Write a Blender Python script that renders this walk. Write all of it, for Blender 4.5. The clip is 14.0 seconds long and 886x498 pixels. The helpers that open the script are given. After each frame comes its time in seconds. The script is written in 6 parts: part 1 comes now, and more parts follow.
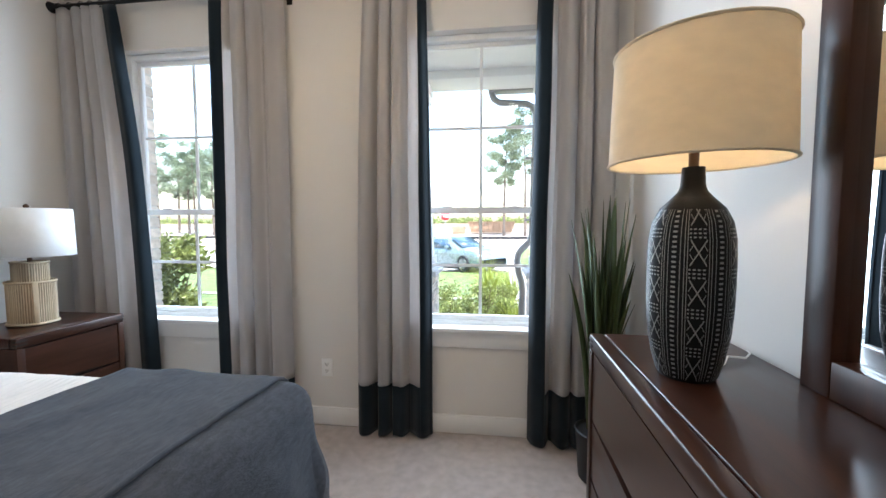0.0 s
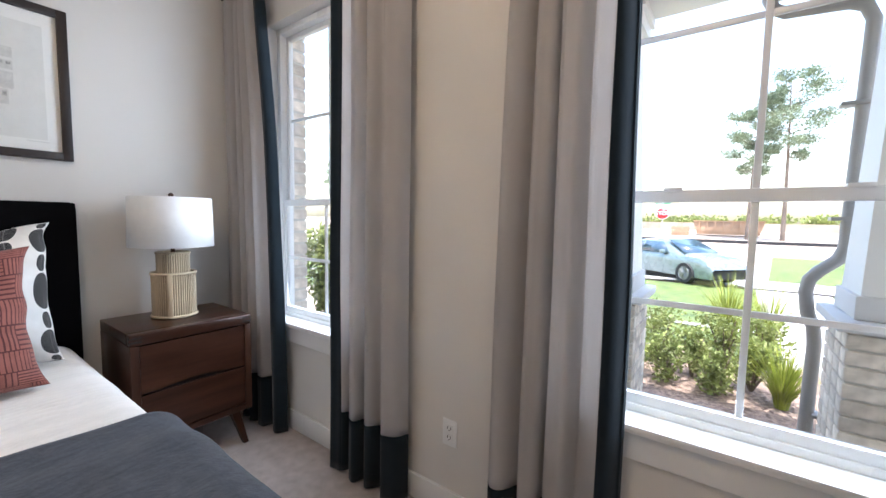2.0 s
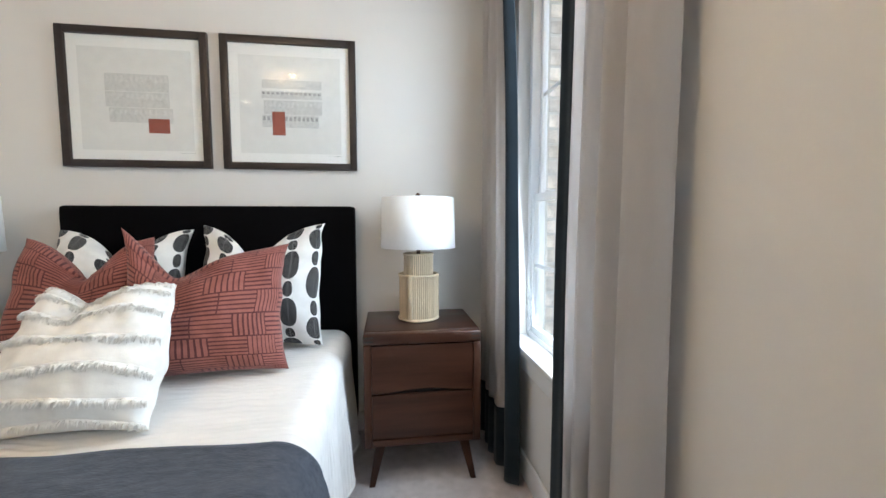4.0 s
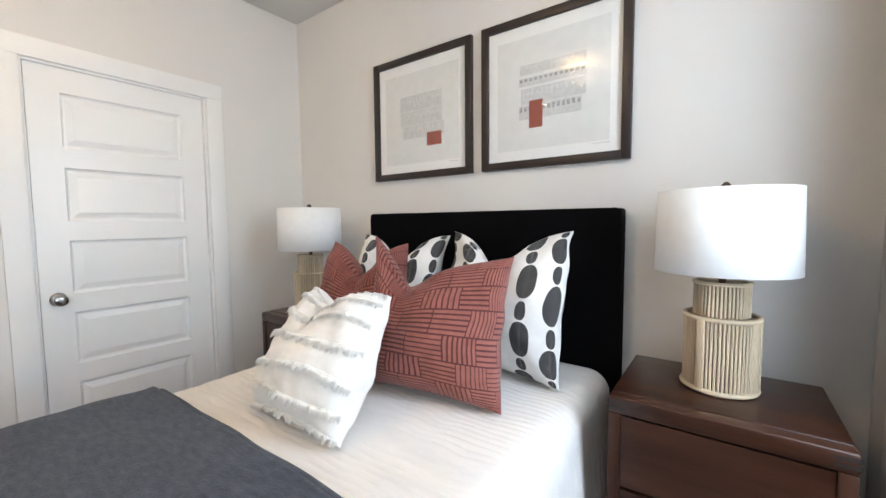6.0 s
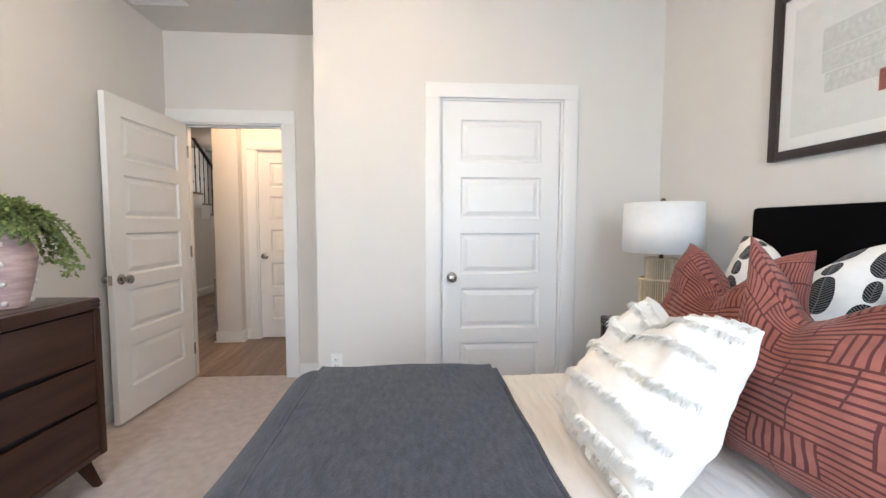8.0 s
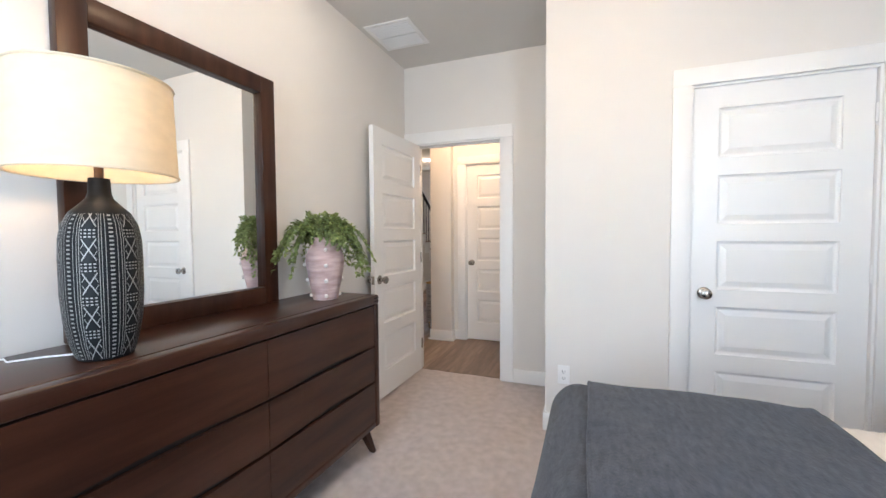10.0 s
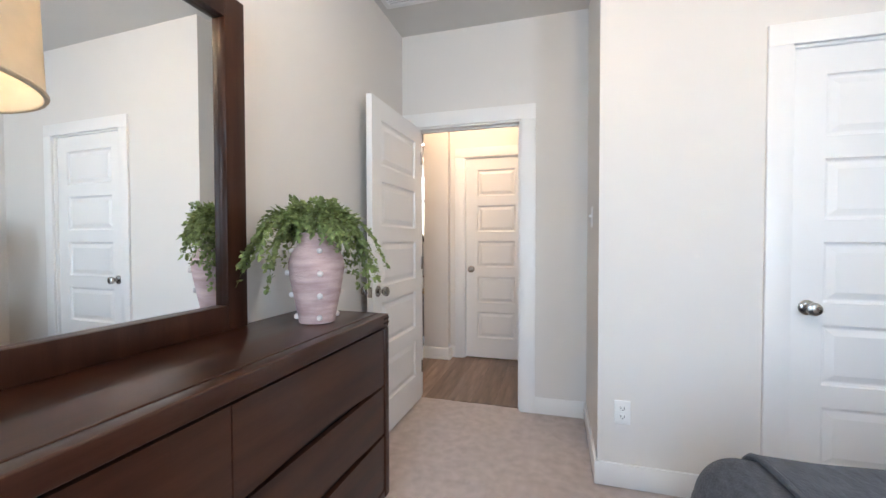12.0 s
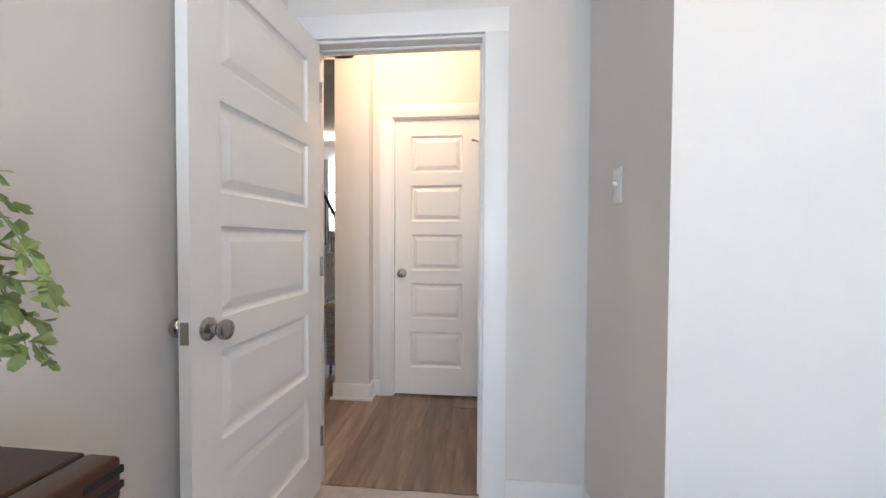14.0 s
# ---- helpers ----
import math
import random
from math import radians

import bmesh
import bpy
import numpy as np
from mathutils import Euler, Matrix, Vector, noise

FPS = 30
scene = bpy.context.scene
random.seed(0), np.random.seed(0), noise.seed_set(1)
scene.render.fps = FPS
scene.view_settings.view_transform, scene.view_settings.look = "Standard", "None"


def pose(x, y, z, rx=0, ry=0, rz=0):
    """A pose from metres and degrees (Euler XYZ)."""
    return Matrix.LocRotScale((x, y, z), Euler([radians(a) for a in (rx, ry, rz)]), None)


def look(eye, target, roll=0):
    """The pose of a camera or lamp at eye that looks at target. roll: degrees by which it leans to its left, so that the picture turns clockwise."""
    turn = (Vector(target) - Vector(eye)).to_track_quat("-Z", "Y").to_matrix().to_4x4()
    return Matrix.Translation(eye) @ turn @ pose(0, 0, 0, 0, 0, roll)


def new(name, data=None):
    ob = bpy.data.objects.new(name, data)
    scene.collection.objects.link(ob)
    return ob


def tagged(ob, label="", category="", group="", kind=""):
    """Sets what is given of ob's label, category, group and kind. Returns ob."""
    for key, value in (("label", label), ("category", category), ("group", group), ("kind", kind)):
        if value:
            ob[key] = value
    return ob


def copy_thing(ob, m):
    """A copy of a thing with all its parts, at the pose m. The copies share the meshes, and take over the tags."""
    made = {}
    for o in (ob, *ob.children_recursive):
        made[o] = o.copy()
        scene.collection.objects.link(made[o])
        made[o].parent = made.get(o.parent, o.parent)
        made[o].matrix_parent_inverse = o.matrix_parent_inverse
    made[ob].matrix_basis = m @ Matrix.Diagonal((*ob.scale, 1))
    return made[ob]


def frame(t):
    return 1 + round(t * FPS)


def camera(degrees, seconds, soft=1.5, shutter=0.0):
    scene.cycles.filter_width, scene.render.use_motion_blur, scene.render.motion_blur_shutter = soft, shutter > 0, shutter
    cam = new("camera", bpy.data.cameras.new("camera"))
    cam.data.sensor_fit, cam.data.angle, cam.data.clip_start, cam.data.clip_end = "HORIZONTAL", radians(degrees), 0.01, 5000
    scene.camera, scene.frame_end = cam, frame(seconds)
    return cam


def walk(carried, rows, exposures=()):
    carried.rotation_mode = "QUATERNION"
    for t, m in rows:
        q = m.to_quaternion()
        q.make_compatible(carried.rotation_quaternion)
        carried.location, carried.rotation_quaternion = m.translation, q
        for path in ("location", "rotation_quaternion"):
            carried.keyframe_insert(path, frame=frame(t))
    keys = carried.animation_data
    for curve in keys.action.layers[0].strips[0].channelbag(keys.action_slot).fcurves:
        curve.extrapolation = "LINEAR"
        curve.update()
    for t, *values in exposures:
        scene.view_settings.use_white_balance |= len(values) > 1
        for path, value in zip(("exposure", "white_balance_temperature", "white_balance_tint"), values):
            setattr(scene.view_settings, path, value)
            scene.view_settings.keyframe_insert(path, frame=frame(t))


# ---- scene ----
cam = camera(97.2, 14.0)
PATH = [
    (0, (0.114, 0.069, 1.274), (-0.14, 2.049, 1.145), -0.1),
    (0.5, (0.051, 0.334, 1.274), (-0.392, 2.28, 1.143), -0.1),
    (1, (0.02, 0.584, 1.269), (-0.653, 2.462, 1.131), -0.1),
    (1.5, (0.031, 0.844, 1.272), (-0.884, 2.616, 1.131), 0.2),
    (2, (-0.018, 1.061, 1.274), (-1.193, 2.673, 1.119), 1.0),
    (2.2, (-0.063, 1.148, 1.267), (-1.353, 2.671, 1.12), 0.85),
    (4.3, (-0.461, 1.78, 1.245), (-2.454, 1.784, 1.085), -0.2),
    (4.5, (-0.531, 1.807, 1.259), (-2.516, 1.628, 1.092), -0.3),
    (5, (-0.664, 1.862, 1.258), (-2.586, 1.33, 1.109), -0.5),
    (5.5, (-0.774, 1.898, 1.259), (-2.58, 1.047, 1.126), -0.5),
    (6, (-0.88, 1.89, 1.267), (-2.493, 0.715, 1.13), -0.5),
    (6.5, (-0.994, 1.839, 1.262), (-2.349, 0.373, 1.135), -0.5),
    (7, (-1.092, 1.793, 1.258), (-2.08, 0.058, 1.135), -0.4),
    (7.5, (-1.118, 1.758, 1.245), (-1.672, -0.16, 1.125), 0.0),
    (8, (-1.088, 1.762, 1.243), (-1.21, -0.231, 1.121), 0.1),
    (8.5, (-1.078, 1.775, 1.252), (-0.809, -0.203, 1.128), 0.3),
    (9, (-1.009, 1.782, 1.248), (-0.477, -0.142, 1.139), 0.3),
    (9.2, (-0.948, 1.787, 1.253), (-0.351, -0.119, 1.146), 0.2),
    (11.3, (-0.391, 1.595, 1.22), (0.349, -0.262, 1.184), -0.4),
    (11.5, (-0.346, 1.525, 1.217), (0.349, -0.35, 1.188), -0.3),
    (12, (-0.245, 1.325, 1.203), (0.307, -0.597, 1.157), -0.1),
    (12.5, (-0.13, 1.094, 1.176), (0.238, -0.872, 1.125), -0.0),
    (13, (-0.055, 0.829, 1.176), (0.166, -1.158, 1.118), -0.2),
    (13.5, (-0.039, 0.518, 1.172), (0.161, -1.471, 1.123), 0.0),
    (14, (-0.004, 0.258, 1.156), (0.191, -1.732, 1.107), 0.3),
]
EXPOSURES = [(0, 2.55, 5750, 9), (1, 2.55, 5700, 8), (2, 2.4, 5950, 14), (4.5, 2.75, 6050, 8), (5.5, 2.75, 6150, 10), (6.5, 2.75, 6100, 12), (9, 3.1, 5950, 12), (11.5, 3.02, 5700, 11), (14, 3.1, 5500, 11)]
walk(cam, [(t, look(eye, target, roll)) for t, eye, target, roll in PATH], EXPOSURES)

# ---- light ----
world = bpy.data.worlds.new("sky")
scene.world = world
world.use_nodes = True
_wn = world.node_tree.nodes
_sky = _wn.new("ShaderNodeTexSky")
_sky.sky_type = "NISHITA"
_sky.sun_disc = False
_sky.sun_elevation, _sky.sun_rotation = radians(74), radians(140)
_sky.air_density, _sky.dust_density, _sky.ozone_density = 1.5, 2.5, 0.2
world.node_tree.links.new(_sky.outputs[0], _wn["Background"].inputs[0])
_wn["Background"].inputs[1].default_value = 0.15
sun = new("sun", bpy.data.lights.new("sun", "SUN"))
sun.data.energy, sun.data.angle, sun.data.color = 2.6, radians(0.6), (1.0, 0.95, 0.88)
sun.matrix_world = look((0, 0, 30), (-8.6 * 0.643, 8.6 * 0.766, 0))


def bulb(name, loc, watts, color, size, kind="POINT"):
    lamp = new(name, bpy.data.lights.new(name, kind))
    lamp.data.energy, lamp.data.color, lamp.data.shadow_soft_size = watts, color, size
    lamp.location = loc
    return lamp


bulb("ceiling_light_bulb", (-0.63, 0.777, 2.585), 5.0, (1.0, 0.68, 0.38), 0.07)
can_lamp = bulb("recessed_light_bulb", (0.35, 0.0, 2.708), 0.14, (1.0, 0.80, 0.58), 0.05, "AREA")
can_lamp.data.shape, can_lamp.data.size = "DISK", 0.1
bulb("dresser_lamp_bulb", (0.575, 1.094, 1.54), 0.40, (1.0, 0.68, 0.38), 0.035)
bulb("hall_bulb", (0.5, -1.95, 2.48), 3.0, (1.0, 0.66, 0.38), 0.06)
bulb("far_hall_bulb", (2.3, -5.6, 2.6), 1.8, (1.0, 0.76, 0.52), 0.07)

# area lamps added in the two window openings to stand in for sky light
for cx in (-1.855, 0.038):
    opening = new("window_sky_light", bpy.data.lights.new("window_sky_light", "AREA"))
    opening.data.shape, opening.data.size, opening.data.size_y = "RECTANGLE", 0.78, 1.62
    opening.data.energy, opening.data.color = 5.2, (0.80, 0.91, 1.0)
    opening.matrix_world = look((cx, 2.388, 1.51), (cx, 0.0, 1.3))

# ---- materials ----
def links_of(m):
    return m.node_tree.nodes, m.node_tree.links


def mat(name, color, rough=0.6, metal=0.0, var=0.12, scale=6.0, bump=0.1, bscale=80.0, stretch=(1, 1, 1), color2=None,
        translucent=0.0, sheen=0.0, spec=0.5, dist=0.002, island=0.0, detail=5.0, emit=0.0, coat=0.0):
    """A surface with broad stains, fine grain, uneven gloss and relief."""
    m = bpy.data.materials.new(name)
    m.use_nodes = True
    n, l = links_of(m)
    b = n["Principled BSDF"]
    tc, mp = n.new("ShaderNodeTexCoord"), n.new("ShaderNodeMapping")
    mp.inputs["Scale"].default_value = stretch
    l.new(tc.outputs["Object"], mp.inputs[0])
    n1, n2 = n.new("ShaderNodeTexNoise"), n.new("ShaderNodeTexNoise")
    n1.inputs["Scale"].default_value, n1.inputs["Detail"].default_value = scale, detail
    n2.inputs["Scale"].default_value, n2.inputs["Detail"].default_value = bscale, 3.0
    l.new(mp.outputs[0], n1.inputs[0]), l.new(mp.outputs[0], n2.inputs[0])
    r = n.new("ShaderNodeValToRGB")
    lo = [c * (1 - var) for c in color]
    hi = [min(1.0, c * (1 + var)) for c in (color2 or color)]
    r.color_ramp.elements[0].color, r.color_ramp.elements[1].color = (*lo, 1), (*hi, 1)
    r.color_ramp.elements[0].position, r.color_ramp.elements[1].position = 0.3, 0.7
    l.new(n1.outputs[0], r.inputs[0])
    mx = n.new("ShaderNodeMix")
    mx.data_type, mx.blend_type = "RGBA", "MULTIPLY"
    mx.inputs[0].default_value = 1.0
    r2 = n.new("ShaderNodeMapRange")
    r2.inputs[3].default_value, r2.inputs[4].default_value = 1 - var * 0.7, 1 + var * 0.4
    l.new(n2.outputs[0], r2.inputs[0])
    l.new(r.outputs[0], mx.inputs[6]), l.new(r2.outputs[0], mx.inputs[7])
    last = mx.outputs[2]
    if island:
        oi, r3, mx2 = n.new("ShaderNodeObjectInfo"), n.new("ShaderNodeMapRange"), n.new("ShaderNodeMix")
        r3.inputs[3].default_value, r3.inputs[4].default_value = 1 - island, 1 + island
        geo, add = n.new("ShaderNodeNewGeometry"), n.new("ShaderNodeMath")
        add.operation = "ADD"
        l.new(oi.outputs["Random"], add.inputs[0]), l.new(geo.outputs["Random Per Island"], add.inputs[1])
        fr = n.new("ShaderNodeMath")
        fr.operation = "FRACT"
        l.new(add.outputs[0], fr.inputs[0]), l.new(fr.outputs[0], r3.inputs[0])
        mx2.data_type, mx2.blend_type = "RGBA", "MULTIPLY"
        mx2.inputs[0].default_value = 1.0
        l.new(last, mx2.inputs[6]), l.new(r3.outputs[0], mx2.inputs[7])
        last = mx2.outputs[2]
    l.new(last, b.inputs["Base Color"])
    rr = n.new("ShaderNodeMapRange")
    rr.inputs[3].default_value, rr.inputs[4].default_value = max(0.02, rough - 0.08), min(1, rough + 0.08)
    l.new(n1.outputs[0], rr.inputs[0]), l.new(rr.outputs[0], b.inputs["Roughness"])
    b.inputs["Metallic"].default_value = metal
    b.inputs["Specular IOR Level"].default_value = spec
    b.inputs["Sheen Weight"].default_value = sheen
    b.inputs["Coat Weight"].default_value, b.inputs["Coat Roughness"].default_value = coat, 0.16
    if bump:
        bp = n.new("ShaderNodeBump")
        bp.inputs["Strength"].default_value, bp.inputs["Distance"].default_value = bump, dist
        l.new(n2.outputs[0], bp.inputs["Height"]), l.new(bp.outputs[0], b.inputs["Normal"])
    if emit:
        l.new(last, b.inputs["Emission Color"])
        b.inputs["Emission Strength"].default_value = emit
    if translucent:
        tr, ms = n.new("ShaderNodeBsdfTranslucent"), n.new("ShaderNodeMixShader")
        ms.inputs[0].default_value = translucent
        l.new(last, tr.inputs[0]), l.new(b.outputs[0], ms.inputs[1]), l.new(tr.outputs[0], ms.inputs[2])
        l.new(ms.outputs[0], n["Material Output"].inputs[0])
    return m


def math_node(m, op, a, b=None):
    n, l = links_of(m)
    q = n.new("ShaderNodeMath")
    q.operation = op
    for i, v in enumerate((a, b)):
        if v is None:
            continue
        if isinstance(v, (int, float)):
            q.inputs[i].default_value = v
        else:
            l.new(v, q.inputs[i])
    return q.outputs[0]


def recolor(m, factor, color):
    """Lays a second colour over a material's base colour where factor is 1."""
    n, l = links_of(m)
    b = n["Principled BSDF"]
    old = b.inputs["Base Color"].links[0].from_socket
    mx = n.new("ShaderNodeMix")
    mx.data_type = "RGBA"
    l.new(factor, mx.inputs[0]), l.new(old, mx.inputs[6])
    mx.inputs[7].default_value = (*color, 1)
    l.new(mx.outputs[2], b.inputs["Base Color"])
    return m


def uv_of(m):
    n, l = links_of(m)
    tc, sp = n.new("ShaderNodeTexCoord"), n.new("ShaderNodeSeparateXYZ")
    l.new(tc.outputs["UV"], sp.inputs[0])
    return sp.outputs[0], sp.outputs[1]


def glass_mat(name, tint=(1, 1, 1), gain=0.9):
    """Thin clear glass: see-through, with gloss that grows towards grazing angles."""
    m = bpy.data.materials.new(name)
    m.use_nodes = True
    n, l = links_of(m)
    n.remove(n["Principled BSDF"])
    t, g, f, ms = n.new("ShaderNodeBsdfTransparent"), n.new("ShaderNodeBsdfGlossy"), n.new("ShaderNodeLayerWeight"), n.new("ShaderNodeMixShader")
    t.inputs[0].default_value = (*tint, 1)
    g.inputs["Roughness"].default_value = 0.015
    f.inputs[0].default_value = 0.5
    fac = math_node(m, "ADD", math_node(m, "MULTIPLY", math_node(m, "POWER", f.outputs["Facing"], 5.0), gain), 0.02)
    l.new(fac, ms.inputs[0]), l.new(t.outputs[0], ms.inputs[1]), l.new(g.outputs[0], ms.inputs[2])
    l.new(ms.outputs[0], n["Material Output"].inputs[0])
    return m


WALL = mat("wall_paint", (0.72, 0.695, 0.66), 0.75, var=0.02, scale=1.5, bump=0.25, bscale=220, dist=0.0006)
CEIL = mat("ceiling_paint", (0.64, 0.62, 0.585), 0.85, var=0.02, scale=1.5, bump=0.3, bscale=160, dist=0.001)
TRIM = mat("white_trim_paint", (0.82, 0.815, 0.80), 0.38, var=0.015, scale=3, bump=0.12, bscale=120, dist=0.0004)
DOORW = mat("white_door_paint", (0.83, 0.825, 0.81), 0.34, var=0.015, scale=3, bump=0.1, bscale=150, dist=0.0003)
VINYL = mat("white_vinyl", (0.84, 0.85, 0.85), 0.3, var=0.01, bump=0.02)
PLATE = mat("white_plastic", (0.85, 0.85, 0.84), 0.3, var=0.01, bump=0.0)
SLOT = mat("dark_slot", (0.03, 0.03, 0.03), 0.6, var=0.05, bump=0)
NICKEL = mat("satin_nickel", (0.42, 0.40, 0.37), 0.25, metal=1.0, var=0.05, bump=0.02)
CARPET = mat("beige_carpet", (0.52, 0.445, 0.41), 0.95, var=0.04, scale=18.0, bump=1.0, bscale=420, dist=0.006, color2=(0.62, 0.54, 0.505), sheen=0.25, spec=0.1)
WOODF = mat("wood_plank_floor", (0.215, 0.142, 0.10), 0.4, var=0.26, scale=3, stretch=(7, 0.8, 1), bump=0.15, bscale=40, island=0.36, color2=(0.30, 0.215, 0.16), dist=0.001)
ESPRESSO = mat("espresso_wood", (0.033, 0.0125, 0.0070), 0.34, var=0.28, scale=3.0, stretch=(6, 6, 0.6), bump=0.12, bscale=40, color2=(0.046, 0.0185, 0.0102), dist=0.0008, coat=0.08, spec=0.22)
ESPRESSO_H = mat("espresso_wood_lengthwise", (0.031, 0.0105, 0.0055), 0.36, var=0.28, scale=3.0, stretch=(0.6, 6, 6), bump=0.12, bscale=40, color2=(0.047, 0.0175, 0.0092), dist=0.0008, coat=0.4, spec=0.2)
BLACKF = mat("black_frame_wood", (0.022, 0.013, 0.010), 0.4, var=0.2, stretch=(1, 6, 6), bump=0.1)
BLACKM = mat("black_metal", (0.012, 0.012, 0.013), 0.35, metal=0.6, var=0.1, bump=0.02)
GLASS = glass_mat("clear_glass")
PICGLASS = glass_mat("picture_glass")
MIRROR = mat("mirror_silver", (0.93, 0.94, 0.93), 0.02, metal=1.0, var=0.0, bump=0.0)
links_of(MIRROR)[0]["Principled BSDF"].inputs["Roughness"].links and links_of(MIRROR)[1].remove(links_of(MIRROR)[0]["Principled BSDF"].inputs["Roughness"].links[0])
links_of(MIRROR)[0]["Principled BSDF"].inputs["Roughness"].default_value = 0.0

# ---- building tools ----
def part(name, bm, material, parent=None, label="", smooth=True, angle=38, recalc=True):
    """Links a bmesh as one mesh object under a thing or a part."""
    if recalc:
        bmesh.ops.recalc_face_normals(bm, faces=bm.faces)
    me = bpy.data.meshes.new(name)
    bm.to_mesh(me)
    bm.free()
    me.materials.append(material)
    if smooth:
        me.polygons.foreach_set("use_smooth", [True] * len(me.polygons))
        me.set_sharp_from_angle(angle=radians(angle))
    ob = new(name, me)
    ob.parent = parent
    if label:
        tagged(ob, label)
    return ob


def thing(name, m, label, category, group="", kind=""):
    ob = new(name)
    ob.empty_display_size = 0.1
    ob.matrix_basis = m
    return tagged(ob, label, category, group, kind)


def structure(name, bm, material, label, category):
    return tagged(part(name, bm, material), label, category, kind="structure")


def box(bm, x0, y0, z0, x1, y1, z1, bevel=0.0, seg=2):
    geo = bmesh.ops.create_cube(bm, size=1.0)["verts"]
    m = Matrix.Translation(((x0 + x1) / 2, (y0 + y1) / 2, (z0 + z1) / 2)) @ Matrix.Diagonal((abs(x1 - x0), abs(y1 - y0), abs(z1 - z0), 1))
    bmesh.ops.transform(bm, matrix=m, verts=geo)
    if bevel:
        edges = list({e for v in geo for e in v.link_edges})
        bmesh.ops.bevel(bm, geom=edges, offset=bevel, segments=seg, profile=0.5, affect="EDGES")
    return bm


def boxes(*rows, bevel=0.0, seg=2):
    bm = bmesh.new()
    for r in rows:
        box(bm, *r, bevel=bevel, seg=seg)
    return bm


def lathe(profile, seg=32, bm=None, at=(0, 0, 0), uv=False):
    """Turns (radius, height) pairs about a vertical axis."""
    bm = bm or bmesh.new()
    layer = bm.loops.layers.uv.verify() if uv else None
    rings = []
    for r, z in profile:
        if r < 1e-5:
            rings.append([bm.verts.new((at[0], at[1], at[2] + z))])
        else:
            rings.append([bm.verts.new((at[0] + r * math.cos(2 * math.pi * i / seg), at[1] + r * math.sin(2 * math.pi * i / seg), at[2] + z)) for i in range(seg)])
    zs = [z for _, z in profile]
    span = (max(zs) - min(zs)) or 1
    for k in range(len(rings) - 1):
        a, b = rings[k], rings[k + 1]
        for i in range(seg):
            j = (i + 1) % seg
            if len(a) == 1 and len(b) == 1:
                continue
            vs = [a[0], b[j], b[i]] if len(a) == 1 else [a[i], a[j], b[0]] if len(b) == 1 else [a[i], a[j], b[j], b[i]]
            f = bm.faces.new(vs)
            if uv:
                for lp in f.loops:
                    u = math.atan2(lp.vert.co.y - at[1], lp.vert.co.x - at[0]) / (2 * math.pi)
                    mid = (i + 0.5) / seg
                    u += round(mid - u)
                    lp[layer].uv = (u, (lp.vert.co.z - at[2] - min(zs)) / span)
    return bm


def tube(pts, r, seg=8, bm=None, cap=True):
    """A round bar along points; r may be a list."""
    bm = bm or bmesh.new()
    pts = [Vector(p) for p in pts]
    rs = r if isinstance(r, (list, tuple)) else [r] * len(pts)
    rings, up = [], Vector((0, 0, 1))
    for i, p in enumerate(pts):
        d = (pts[min(i + 1, len(pts) - 1)] - pts[max(i - 1, 0)]).normalized()
        if abs(d.dot(up)) > 0.95:
            up = Vector((1, 0, 0))
        s = d.cross(up).normalized()
        up = s.cross(d).normalized()
        rings.append([bm.verts.new(p + rs[i] * (math.cos(2 * math.pi * k / seg) * s + math.sin(2 * math.pi * k / seg) * up)) for k in range(seg)])
    for a, b in zip(rings, rings[1:]):
        for k in range(seg):
            bm.faces.new((a[k], a[(k + 1) % seg], b[(k + 1) % seg], b[k]))
    if cap:
        bm.faces.new(rings[0][::-1]), bm.faces.new(rings[-1])
    return bm


def sheet(nu, nv, fn, bm=None, closed=False):
    """A grid of points fn(u, v) for u, v in 0..1, with the same as UVs."""
    bm = bm or bmesh.new()
    layer = bm.loops.layers.uv.verify()
    vs = [[bm.verts.new(fn(i / nu, j / nv)) for j in range(nv + 1)] for i in range(nu + 1)]
    for i in range(nu):
        for j in range(nv):
            f = bm.faces.new((vs[i][j], vs[i + 1][j], vs[i + 1][j + 1], vs[i][j + 1]))
            for lp, (a, b) in zip(f.loops, ((i, j), (i + 1, j), (i + 1, j + 1), (i, j + 1))):
                lp[layer].uv = (a / nu, b / nv)
    return bm


def thicken(ob, t, offset=0.0):
    md = ob.modifiers.new("thickness", "SOLIDIFY")
    md.thickness, md.offset = t, offset
    return ob


def ball(bm, c, r, squash=1.0, seg=12):
    v = bmesh.ops.create_uvsphere(bm, u_segments=seg, v_segments=max(6, seg // 2), radius=r)["verts"]
    bmesh.ops.transform(bm, matrix=Matrix.Translation(c) @ Matrix.Diagonal((1, 1, squash, 1)), verts=v)
    return bm


def wob(x, y, z=0.0, s=1.0):
    return noise.noise(Vector((x, y, z)) * s)

# ---- the room ----
WX, RX, WY, CY, AX, EY, CH = -2.66, 0.865, 2.375, -0.72, -0.45, -1.44, 2.722
HY, HB = -2.555, -2.456  # hall wall with the far door; face of the wall end beside it


